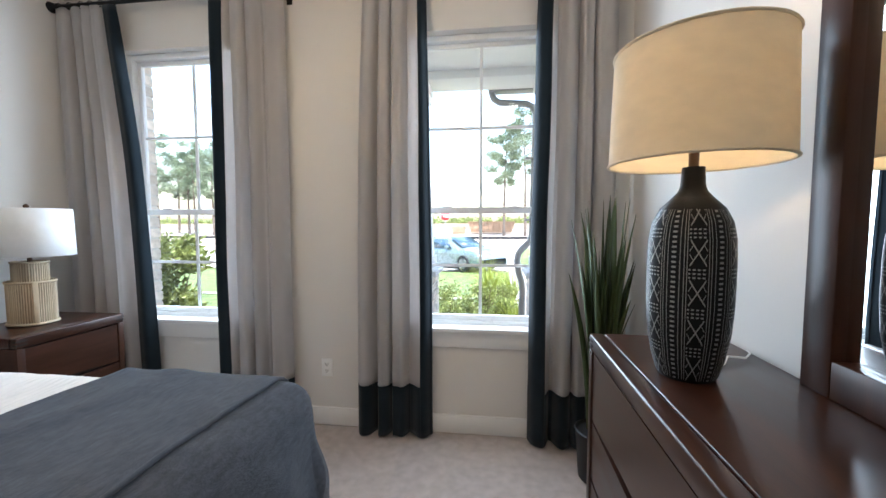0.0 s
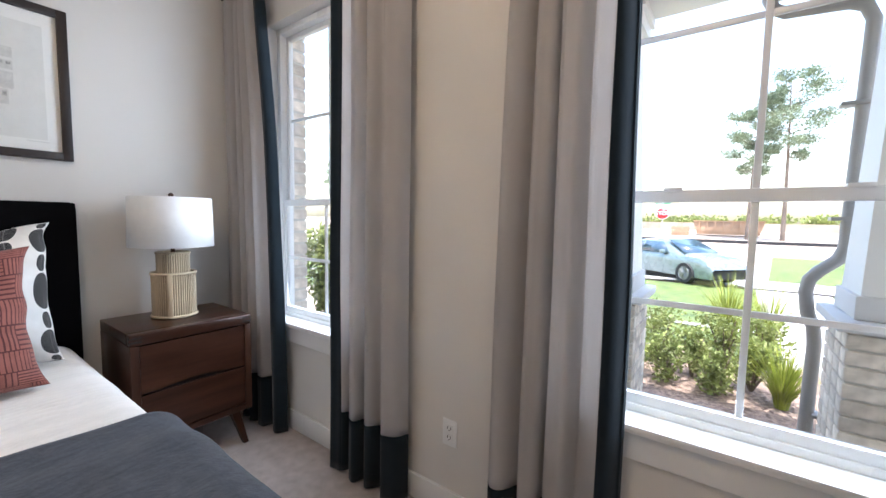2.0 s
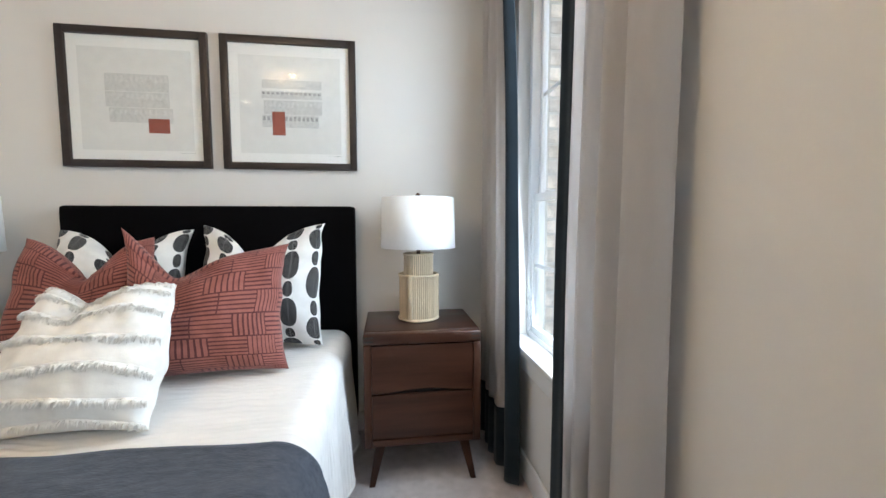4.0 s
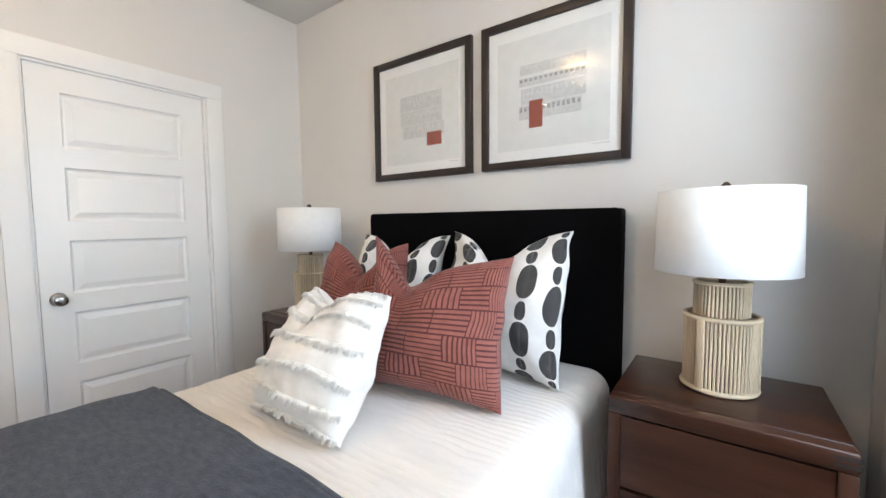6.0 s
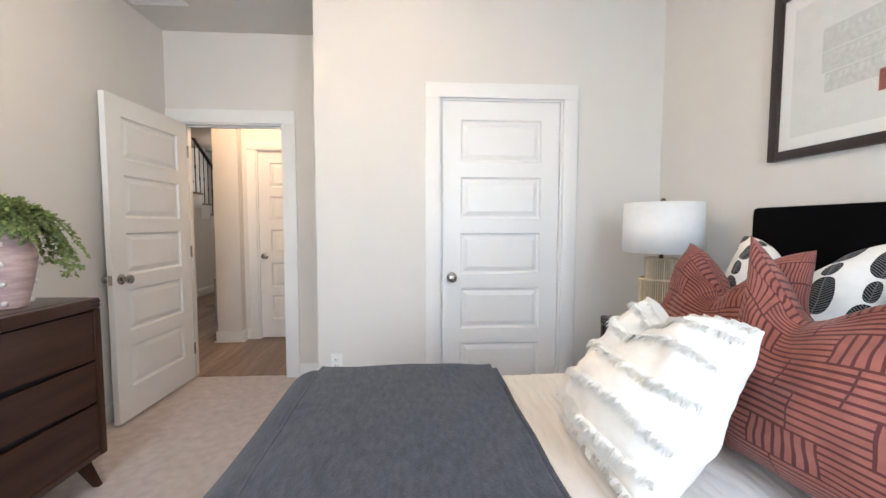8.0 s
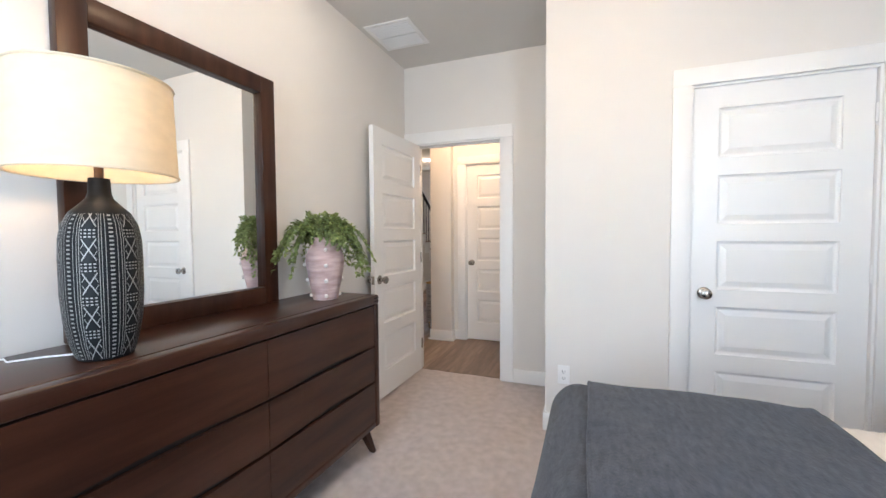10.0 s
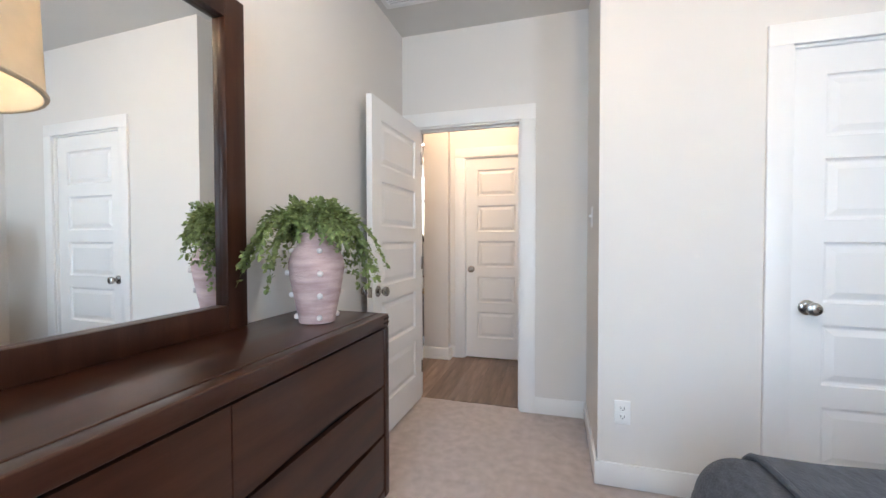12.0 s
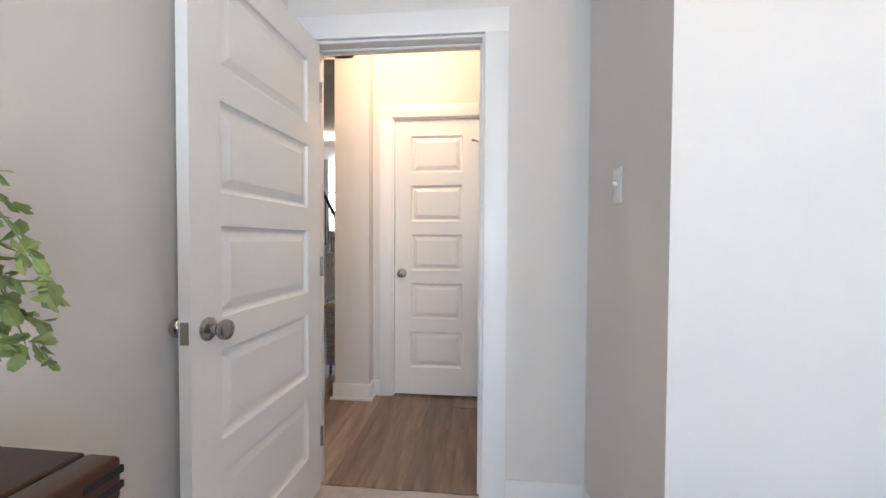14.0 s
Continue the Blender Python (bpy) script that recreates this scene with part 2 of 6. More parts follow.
def wall_with_holes(lo, hi, fixed0, fixed1, holes, top, axis="x", z0=0.0):
    """A wall along x or y between fixed0 and fixed1 with holes (a, b, z0, z1)."""
    rows, at = [], lo
    for a, b, h0, h1 in sorted(holes):
        rows.append((at, a, z0, top))
        if h0 > z0:
            rows.append((a, b, z0, h0))
        rows.append((a, b, h1, top))
        at = b
    rows.append((at, hi, z0, top))
    bm = bmesh.new()
    for a, b, p, q in rows:
        if axis == "x":
            box(bm, a, fixed0, p, b, fixed1, q)
        else:
            box(bm, fixed0, a, p, fixed1, b, q)
    bmesh.ops.remove_doubles(bm, verts=bm.verts, dist=0.0005)
    return bm


W1X, W2X, WHALF, WZ0, WZ1 = -1.855, 0.038, 0.435, 0.63, 2.385
WIN = [(c - WHALF, c + WHALF, WZ0, WZ1) for c in (W1X, W2X)]
CD0, CD1 = -2.005, -1.22      # closet door opening
ED0, ED1 = -0.014, 0.762      # entry door opening
HD0, HD1 = 0.0, 0.645         # hall door opening
DH = 2.035

PAINTED = "smooth greige painted wall of the bedroom"
structure("wall_north", wall_with_holes(WX - 0.12, RX + 0.12, WY, WY + 0.14, WIN, CH), WALL, "greige painted wall with two tall window openings", "wall")
structure("wall_west", boxes((WX - 0.12, CY - 0.12, 0, WX, WY, CH)), WALL, "plain greige painted wall behind the bed", "wall")
structure("wall_east", boxes((RX, EY - 0.12, 0, RX + 0.12, WY, CH)), WALL, "plain greige painted wall behind the dresser", "wall")
structure("wall_south", wall_with_holes(WX, AX, CY - 0.12, CY, [(CD0, CD1, 0, DH)], CH), WALL, "greige painted wall with the closet door", "wall")
structure("wall_alcove", boxes((AX - 0.12, EY - 0.12, 0, AX, CY - 0.12, CH)), WALL, "short greige wall beside the entry alcove", "wall")
structure("wall_entry", wall_with_holes(AX, RX, EY - 0.12, EY, [(ED0, ED1, 0, DH)], CH), WALL, "greige painted wall round the entry door", "wall")
structure("ceiling", boxes((WX, EY, CH, RX, WY, CH + 0.1)), CEIL, "flat pale grey-beige painted ceiling", "ceiling")

# carpet with trodden nap
def nap(u, v):
    x, y = WX + u * (RX - WX), EY - 0.05 + v * (WY - EY + 0.05)
    return (x, y, 0.004 * wob(x, y, 1, 6) + 0.003 * wob(x, y, 5, 17) - 0.004)


carpet = structure("floor", sheet(120, 120, nap), CARPET, "beige cut-pile carpet with vacuum and foot marks", "carpet")
structure("floor_slab", boxes((WX - 0.3, EY - 0.06, -0.16, RX + 0.3, WY + 0.3, -0.02)), CEIL, "concrete slab under the house", "floor")

# closet and hall shells
structure("wall_closet", boxes((WX, CY - 0.75, 0, AX - 0.12, CY - 0.70, CH), (WX, CY - 0.70, 2.3, AX - 0.12, CY - 0.12, 2.35)), WALL, "plain closet wall behind the door", "wall")
structure("wall_hall_south", wall_with_holes(-1.2, 0.79, HY - 0.12, HY, [(HD0, HD1, 0, DH)], CH), WALL, "warm-lit hall wall with a narrow door", "wall")
structure("wall_hall_end", boxes((0.79, -4.2, 0, 1.042, HB, CH)), WALL, "end of a hall wall with white baseboard", "wall")
structure("wall_hall_west", boxes((-1.32, HY - 0.12, 0, -1.2, EY - 0.12, CH)), WALL, "plain hall wall", "wall")
structure("wall_hall_closet", boxes((-1.2, HY - 0.72, 0, 0.79, HY - 0.66, CH)), WALL, "plain wall behind the hall door", "wall")
structure("wall_hall_east", boxes((RX + 0.12, EY - 0.24, 0, 4.6, EY - 0.12, CH), (4.6, -9.6, 0, 4.72, EY - 0.12, 5.2)), WALL, "plain walls of the hall and stair room", "wall")
structure("wall_hall_far", wall_with_holes(0.9, 4.6, -9.6, -9.5, [(2.55, 4.0, 1.3, 3.4)], 5.2), WALL, "far wall of the stair room with a tall window", "wall")
structure("wall_hall_side", boxes((0.78, -9.6, 0, 0.9, -4.2, 5.2)), WALL, "side wall of the stair room", "wall")
structure("hall_beam", boxes((0.905, -2.70, 2.43, 4.6, HB, CH)), WALL, "dropped painted beam over the hall opening", "beam")
structure("ceiling_hall", boxes((-1.32, -6.2, CH, 4.6, EY - 0.12, CH + 0.1), (0.78, -9.6, 5.2, 4.72, -6.2, 5.3), (0.9, -6.2, CH + 0.1, 4.6, -6.1, 5.2)), CEIL, "pale painted ceiling of the hall and stair room", "ceiling")
structure("hall_subfloor", boxes((-1.32, -9.6, -0.16, 4.72, EY - 0.05, -0.016)), SLOT, "floor base under the hall planks", "floor")


# ---- trim ----
def baseboard(name, x0, y0, x1, y1, h=0.115, t=0.014):
    bm = boxes((min(x0, x1), min(y0, y1), 0, max(x0, x1), max(y0, y1), h), bevel=0.003)
    return structure(name, bm, TRIM, "white painted flat baseboard", "baseboard")


BT = 0.014
baseboard("baseboard", WX + BT, WY - BT, RX - BT, WY)
baseboard("baseboard", WX, CY, WX + BT, WY)
baseboard("baseboard", RX - BT, EY, RX, WY)
baseboard("baseboard", WX + BT, CY, CD0 - 0.091, CY + BT)
baseboard("baseboard", CD1 + 0.091, CY, AX + BT, CY + BT)
baseboard("baseboard", AX, EY + BT, AX + BT, CY)
baseboard("baseboard", AX, EY, ED0 - 0.101, EY + BT)
baseboard("baseboard", 0.776, HB, 1.056, HB + BT)
baseboard("baseboard", 0.776, HY, 0.79, HB)
baseboard("baseboard", HD1 + 0.091, HY, 0.776, HY + BT)
baseboard("baseboard", 1.042, -4.2, 1.056, HB)
baseboard("quarter_round", 0.762, HB + BT, 1.072, HB + 2 * BT, 0.02)
baseboard("quarter_round", 0.762, HY + BT, 0.776, HB + BT, 0.02)


def casing(name, x0, x1, y, side, w=0.091, top=DH, thick=0.017):
    """Flat casing round an opening in a wall along x; side is the way it faces."""
    y1 = y + side * thick
    a, b = min(y, y1), max(y, y1)
    ob = thing(name, pose(0, 0, 0), "white painted flat door casing", "door trim", kind="structure")
    part("trim_leg", boxes((x0 - w, a, 0, x0, b, top), bevel=0.002), TRIM, ob)
    part("trim_leg", boxes((x1, a, 0, x1 + w, b, top), bevel=0.002), TRIM, ob)
    part("trim_head", boxes((x0 - w, a, top, x1 + w, b, top + w), bevel=0.002), TRIM, ob)
    return ob


def jamb(name, x0, x1, ya, yb, stop):
    ob = thing(name, pose(0, 0, 0), "white painted door jamb with stop", "door frame", kind="structure")
    t = 0.012
    part("jamb_side", boxes((x0, ya, 0, x0 + t, yb, DH), (x0 + t, stop, 0, x0 + t + 0.01, stop + 0.03, DH - t), bevel=0.001), TRIM, ob)
    part("jamb_side", boxes((x1 - t, ya, 0, x1, yb, DH), (x1 - t - 0.01, stop, 0, x1 - t, stop + 0.03, DH - t), bevel=0.001), TRIM, ob)
    part("jamb_head", boxes((x0 + t, ya, DH - t, x1 - t, yb, DH), (x0 + t, stop, DH - t - 0.01, x1 - t, stop + 0.03, DH - t), bevel=0.001), TRIM, ob)
    return ob


casing("door_trim_closet", CD0, CD1, CY, 1)
casing("door_trim_entry", ED0, ED1, EY, 1, w=0.1)
casing("door_trim_entry_hall", ED0, ED1, EY - 0.12, -1)
casing("door_trim_hall", HD0, HD1, HY, 1)
jamb("door_frame_closet", CD0, CD1, CY - 0.12, CY, CY - 0.085)
jamb("door_frame_entry", ED0, ED1, EY - 0.12, EY, EY - 0.085)
jamb("door_frame_hall", HD0, HD1, HY - 0.12, HY, HY - 0.085)


# ---- doors ----
def door_leaf(w, h, t=0.035, stile=0.118, top=0.118, bottom=0.2, rail=0.095, n=5):
    """A moulded five-panel slab from x 0 to w, y -t/2 to t/2, z 0 to h."""
    bm = bmesh.new()
    ph = (h - top - bottom - rail * (n - 1)) / n
    panels = [(stile, w - stile, bottom + k * (ph + rail), bottom + k * (ph + rail) + ph) for k in range(n)]

    def quad(*ps):
        bm.faces.new([bm.verts.new(p) for p in ps])

    for s in (-1, 1):
        y = s * t / 2
        rows = [(0, stile, 0, h), (w - stile, w, 0, h)]
        zs = [0] + [z for p in panels for z in p[2:]] + [h]
        rows += [(stile, w - stile, zs[i], zs[i + 1]) for i in range(0, len(zs), 2)]
        for a, b, c, d in rows:
            quad((a, y, c), (b, y, c), (b, y, d), (a, y, d))
        for a, b, c, d in panels:
            rings = [(0, 0), (0.004, 0.010), (0.012, 0.0145), (0.018, 0.0145), (0.046, 0.004), (0.05, 0.002)]
            loops = []
            for ins, dep in rings[:-1]:
                yy = y - s * dep
                loops.append([(a + ins, yy, c + ins), (b - ins, yy, c + ins), (b - ins, yy, d - ins), (a + ins, yy, d - ins)])
            for p, q in zip(loops, loops[1:]):
                for i in range(4):
                    j = (i + 1) % 4
                    quad(p[i], p[j], q[j], q[i])
            quad(*loops[-1])
    for a, b in (((0, 0), (0, h)), ((0, h), (w, h)), ((w, h), (w, 0)), ((w, 0), (0, 0))):
        quad((a[0], -t / 2, a[1]), (b[0], -t / 2, b[1]), (b[0], t / 2, b[1]), (a[0], t / 2, a[1]))
    bmesh.ops.remove_doubles(bm, verts=bm.verts, dist=0.0004)
    return bm


def knob_on(parent, x, z, t, side):
    """A round satin knob on its rose; side is -1 or 1 along y."""
    k = part("door_knob", lathe([(0, 0.0), (0.033, 0.0), (0.033, 0.004), (0.026, 0.010), (0.013, 0.012), (0.012, 0.032), (0.02, 0.036), (0.027, 0.045), (0.0285, 0.054), (0.026, 0.062), (0.018, 0.067), (0.007, 0.0685), (0, 0.0685)], 28), NICKEL, parent, "round satin nickel door knob")
    k.matrix_basis = Matrix.Translation((x, side * t / 2, z)) @ Matrix.Rotation(radians(-90 * side), 4, "X")
    return k


def door(name, w, m, label, knob_x, hinge_x, hinge_side, h=DH - 0.022):
    ob = thing(name, m, label, "door", kind="structure")
    leaf = part("door_leaf", door_leaf(w, h), DOORW, ob, smooth=False)
    for s in (-1, 1):
        knob_on(leaf, knob_x, 0.895, 0.035, s)
    part("latch_plate", boxes(((w if knob_x > w / 2 else 0) - 0.0015, -0.0125, 0.865, (w if knob_x > w / 2 else 0) + 0.0015, 0.0125, 0.925), bevel=0.0005), NICKEL, leaf, "satin nickel latch plate")
    for z in (0.24, 1.02, 1.80):
        part("hinge", lathe([(0, 0), (0.007, 0), (0.007, 0.09), (0, 0.09)], 10, at=(hinge_x, hinge_side * 0.022, z - 0.045)), TRIM if name != "door_2" else NICKEL, leaf)
    return ob


door("door_1", CD1 - CD0 - 0.032, pose(CD0 + 0.016, CY - 0.036, 0.012), "closed white five-panel closet door with satin knob", CD1 - CD0 - 0.032 - 0.062, -0.004, 1)
door("door_2", 0.772, pose(0.741, EY - 0.012, 0.012, 0, 0, 88.5), "white five-panel entry door standing open against the wall", 0.772 - 0.062, 0.0, 1)
hall_door = door("door_3", HD1 - HD0 - 0.032, pose(HD0 + 0.016, HY - 0.036, 0.012), "closed narrow white five-panel hall door", HD1 - HD0 - 0.032 - 0.055, -0.004, 1)


door_stop = part("hinge_stop", tube([(0.004, 0.024, 1.845), (0.03, 0.045, 1.85), (0.05, 0.05, 1.85)], [0.004, 0.004, 0.008], 8), BLACKM, next(c for c in hall_door.children if c.name.startswith("door_leaf")), "dark hinge-pin door stop")


# ---- windows ----
def window(name, cx):
    ob = thing(name, pose(cx, 0, 0), "white vinyl single-hung window with colonial muntins and clear panes", "window", kind="structure")
    h, y0 = WHALF, WY + 0.06
    fr = 0.034
    part("window_frame", boxes((-h, y0, WZ0 + 0.025, -h + fr, y0 + 0.079, WZ1), (h - fr, y0, WZ0 + 0.025, h, y0 + 0.079, WZ1), (-h + fr, y0, WZ1 - fr, h - fr, y0 + 0.079, WZ1), (-h + fr, y0, WZ0 + 0.025, h - fr, y0 + 0.079, WZ0 + 0.05), bevel=0.003), VINYL, ob)
    for nm, y, z0, z1, mid, st in (("sash_lower", WY + 0.068, WZ0 + 0.05, 1.372, 1.019, 0.03), ("sash_upper", WY + 0.1, 1.345, WZ1 - fr, 1.852, 0.026)):
        a, b = -h + fr, h - fr
        bot, top = (0.034, 0.036) if nm == "sash_lower" else (0.03, 0.028)
        s = part(nm, boxes((a, y, z0, a + st, y + 0.03, z1), (b - st, y, z0, b, y + 0.03, z1), (a + st, y, z0, b - st, y + 0.03, z0 + bot), (a + st, y, z1 - top, b - st, y + 0.03, z1), bevel=0.003), VINYL, ob)
        part("muntin", boxes((-0.009, y + 0.009, z0 + bot, 0.009, y + 0.021, z1 - top), bevel=0.002), VINYL, s)
        for p, q in ((a + st, -0.009), (0.009, b - st)):
            part("muntin", boxes((p, y + 0.009, mid - 0.009, q, y + 0.021, mid + 0.009), bevel=0.002), VINYL, s)
            for r0, r1 in ((z0 + bot, mid - 0.009), (mid + 0.009, z1 - top)):
                pane = part("pane", boxes((p, y + 0.013, r0, q, y + 0.017, r1)), GLASS, s, smooth=False)
                pane.visible_shadow = False
        if nm == "sash_lower":
            for x in (-0.2, 0.2):
                part("sash_lock", boxes((x - 0.025, y - 0.008, z1 - 0.004, x + 0.025, y + 0.02, z1 + 0.008), bevel=0.003), VINYL, s)
    part("window_stool", boxes((-h - 0.035, WY - 0.045, WZ0, h + 0.035, WY - 0.001, WZ0 + 0.025), (-h, WY - 0.001, WZ0 + 0.001, h, y0 + 0.05, WZ0 + 0.0245), bevel=0.004), TRIM, ob)
    part("window_apron", boxes((-h - 0.02, WY - 0.018, 0.535, h + 0.02, WY - 0.0005, WZ0), bevel=0.002), TRIM, ob)
    return ob


window("window_1", W1X)
window("window_2", W2X)


# ---- bedroom materials ----
CURTAIN = mat("oatmeal_linen", (0.585, 0.56, 0.548), 0.9, var=0.05, scale=9, stretch=(1, 1, 0.25), bump=0.5, bscale=420, dist=0.0008, translucent=0.38, sheen=0.2, spec=0.1)
TEAL = mat("dark_teal_linen", (0.017, 0.026, 0.034), 0.9, var=0.12, scale=9, bump=0.4, bscale=420, dist=0.0008, sheen=0.2, spec=0.1, translucent=0.3)
COVER = mat("white_crinkle_cotton", (0.79, 0.745, 0.685), 0.9, var=0.05, scale=14, stretch=(1, 0.3, 1), bump=0.6, bscale=120, dist=0.002, sheen=0.2, spec=0.15)
THROW = mat("slate_wool", (0.066, 0.073, 0.090), 0.95, var=0.25, scale=70, stretch=(1, 0.35, 1), bump=1.0, bscale=300, dist=0.003, sheen=0.12, spec=0.1)
BLACKCLOTH = mat("black_upholstery", (0.0028, 0.0026, 0.003), 0.7, var=0.2, scale=7, bump=0.3, bscale=500, dist=0.0006, spec=0.04)
RUST = mat("rust_cotton", (0.30, 0.112, 0.088), 0.9, var=0.12, scale=30, bump=0.5, bscale=500, dist=0.0008, sheen=0.15, spec=0.1)
IVORY = mat("ivory_linen", (0.76, 0.735, 0.69), 0.92, var=0.05, scale=25, bump=0.5, bscale=450, dist=0.0008, sheen=0.15, spec=0.1)
FRINGE = mat("cream_woven_cotton", (0.80, 0.765, 0.705), 0.95, var=0.04, scale=40, bump=0.3, bscale=260, dist=0.001, sheen=0.2, spec=0.1)
SHADEW = mat("white_linen_shade", (0.92, 0.92, 0.91), 0.85, var=0.02, scale=30, bump=0.3, bscale=600, dist=0.0004, translucent=0.15)
SHADEC = mat("cream_linen_shade", (0.78, 0.70, 0.55), 0.85, var=0.05, scale=18, stretch=(1, 1, 2), bump=0.4, bscale=600, dist=0.0004, translucent=0.34)
REED = mat("bleached_rattan", (0.56, 0.46, 0.32), 0.6, var=0.2, scale=12, stretch=(1, 1, 0.3), bump=0.4, bscale=150, island=0.15)
# darker than the reeds: shade of the gaps between them, put into the colour
REEDCORE = mat("reed_gap_shade", (0.26, 0.20, 0.13), 0.8, var=0.2, scale=12, bump=0.2)
BRONZE = mat("brown_bronze", (0.10, 0.06, 0.04), 0.4, metal=0.7, var=0.1, bump=0.02)
CERAMIC = mat("black_stoneware", (0.006, 0.0068, 0.0085), 0.42, var=0.25, scale=14, bump=0.35, bscale=110, dist=0.001, spec=0.18)
TERRA = mat("blush_terracotta", (0.45, 0.31, 0.295), 0.85, var=0.16, scale=7, stretch=(1, 1, 5), bump=0.9, bscale=60, dist=0.003, color2=(0.55, 0.42, 0.405))
BEAD = mat("white_ceramic_bead", (0.74, 0.69, 0.66), 0.5, var=0.08, scale=40, bump=0.1)
FERN = mat("fern_green", (0.20, 0.245, 0.085), 0.55, var=0.3, scale=14, bump=0.1, island=0.35, color2=(0.29, 0.36, 0.13), translucent=0.3)
BLADE = mat("grass_blade_green", (0.062, 0.088, 0.028), 0.5, var=0.3, scale=9, bump=0.2, stretch=(1, 1, 0.2), island=0.3, translucent=0.15)
POT = mat("dark_pot", (0.012, 0.013, 0.014), 0.6, var=0.2, bump=0.2)
PAPER = mat("white_mat_board", (0.80, 0.80, 0.775), 0.9, var=0.01, bump=0.1, bscale=300, dist=0.0003)
PRINT = mat("grey_print_paper", (0.70, 0.70, 0.675), 0.9, var=0.03, scale=20, bump=0.05)
INK = mat("grey_ink", (0.58, 0.58, 0.56), 0.9, var=0.08, scale=60, bump=0.0)
INK2 = mat("dark_grey_ink", (0.38, 0.38, 0.37), 0.9, var=0.4, scale=90, bump=0.0)
SOFTINK = mat("soft_grey_ink", (0.62, 0.62, 0.60), 0.9, var=0.1, scale=60, bump=0.0)
INKR = mat("rust_ink", (0.30, 0.085, 0.055), 0.9, var=0.15, scale=50, bump=0.0)
LENS = mat("lit_lens", (1.0, 0.9, 0.74), 0.4, var=0.02, bump=0.0, emit=4.0)
GLOW = mat("frosted_lamp_glass", (1.0, 0.86, 0.62), 0.4, var=0.02, bump=0.0, emit=0.55)
# near-black: painted shade inside the cases, and the dark finger joints
DARKIN = mat("case_shade_and_joint_dark", (0.012, 0.008, 0.006), 0.8, var=0.1, bump=0.0)


def basket_weave(m):
    """Staggered blocks of fine dark bars, upright or level at random."""
    u, v = uv_of(m)
    n, l = links_of(m)
    cols, rows = 6.0, 8.5
    cv = math_node(m, "FLOOR", math_node(m, "MULTIPLY", v, rows))
    shift = math_node(m, "FRACT", math_node(m, "MULTIPLY", cv, 0.381))
    us = math_node(m, "ADD", math_node(m, "MULTIPLY", u, cols), shift)
    cu = math_node(m, "FLOOR", us)
    cmb, wn = n.new("ShaderNodeCombineXYZ"), n.new("ShaderNodeTexWhiteNoise")
    l.new(cu, cmb.inputs[0]), l.new(cv, cmb.inputs[1]), l.new(cmb.outputs[0], wn.inputs["Vector"])
    fu, fv = math_node(m, "FRACT", us), math_node(m, "FRACT", math_node(m, "MULTIPLY", v, rows))
    par = math_node(m, "MODULO", math_node(m, "ADD", cu, cv), 2.0)
    flip = math_node(m, "GREATER_THAN", wn.outputs["Value"], 0.8)
    up = math_node(m, "ABSOLUTE", math_node(m, "SUBTRACT", par, flip))
    upright = math_node(m, "MULTIPLY", math_node(m, "MULTIPLY", fu, 7.0), up)
    level = math_node(m, "MULTIPLY", math_node(m, "MULTIPLY", fv, 5.0), math_node(m, "SUBTRACT", 1.0, up))
    saw = math_node(m, "FRACT", math_node(m, "ADD", math_node(m, "ADD", upright, level), 0.04))
    wid = math_node(m, "ADD", 0.24, math_node(m, "MULTIPLY", wn.outputs["Value"], 0.18))
    bars = math_node(m, "LESS_THAN", saw, wid)
    rim = math_node(m, "MAXIMUM", math_node(m, "LESS_THAN", fu, 0.03), math_node(m, "LESS_THAN", fv, 0.06))
    return recolor(m, math_node(m, "MULTIPLY", math_node(m, "MAXIMUM", bars, rim), 0.82), (0.062, 0.018, 0.022))


def leaf_columns(m):
    """Columns of black feathered ovals, large and small in turn."""
    u, v = uv_of(m)
    cols = 5.0
    col = math_node(m, "FLOOR", math_node(m, "MULTIPLY", u, cols))
    x = math_node(m, "SUBTRACT", math_node(m, "FRACT", math_node(m, "MULTIPLY", u, cols)), 0.5)
    vv = math_node(m, "ADD", math_node(m, "MULTIPLY", v, 3.7), math_node(m, "MULTIPLY", col, 0.37))
    f = math_node(m, "FRACT", vv)
    odd = math_node(m, "MODULO", col, 2.0)
    wide = math_node(m, "SUBTRACT", 0.40, math_node(m, "MULTIPLY", odd, 0.13))

    def oval(mid, half, k):
        dx = math_node(m, "DIVIDE", x, math_node(m, "MULTIPLY", wide, k))
        dy = math_node(m, "DIVIDE", math_node(m, "SUBTRACT", f, mid), half)
        d = math_node(m, "ADD", math_node(m, "POWER", math_node(m, "ABSOLUTE", dx), 2.3), math_node(m, "POWER", math_node(m, "ABSOLUTE", dy), 2.3))
        return math_node(m, "LESS_THAN", d, 1.0)

    both = math_node(m, "MAXIMUM", oval(0.33, 0.31, 1.0), oval(0.82, 0.155, 0.55))
    slant = math_node(m, "ADD", math_node(m, "MULTIPLY", v, 95.0), math_node(m, "MULTIPLY", math_node(m, "ABSOLUTE", x), -9.0))
    vein = math_node(m, "GREATER_THAN", math_node(m, "FRACT", slant), 0.34)
    mid = math_node(m, "GREATER_THAN", math_node(m, "ABSOLUTE", x), 0.012)
    ink = math_node(m, "MULTIPLY", both, math_node(m, "MAXIMUM", math_node(m, "MULTIPLY", vein, mid), 0.8))
    return recolor(m, ink, (0.008, 0.008, 0.010))


basket_weave(RUST)
leaf_columns(IVORY)


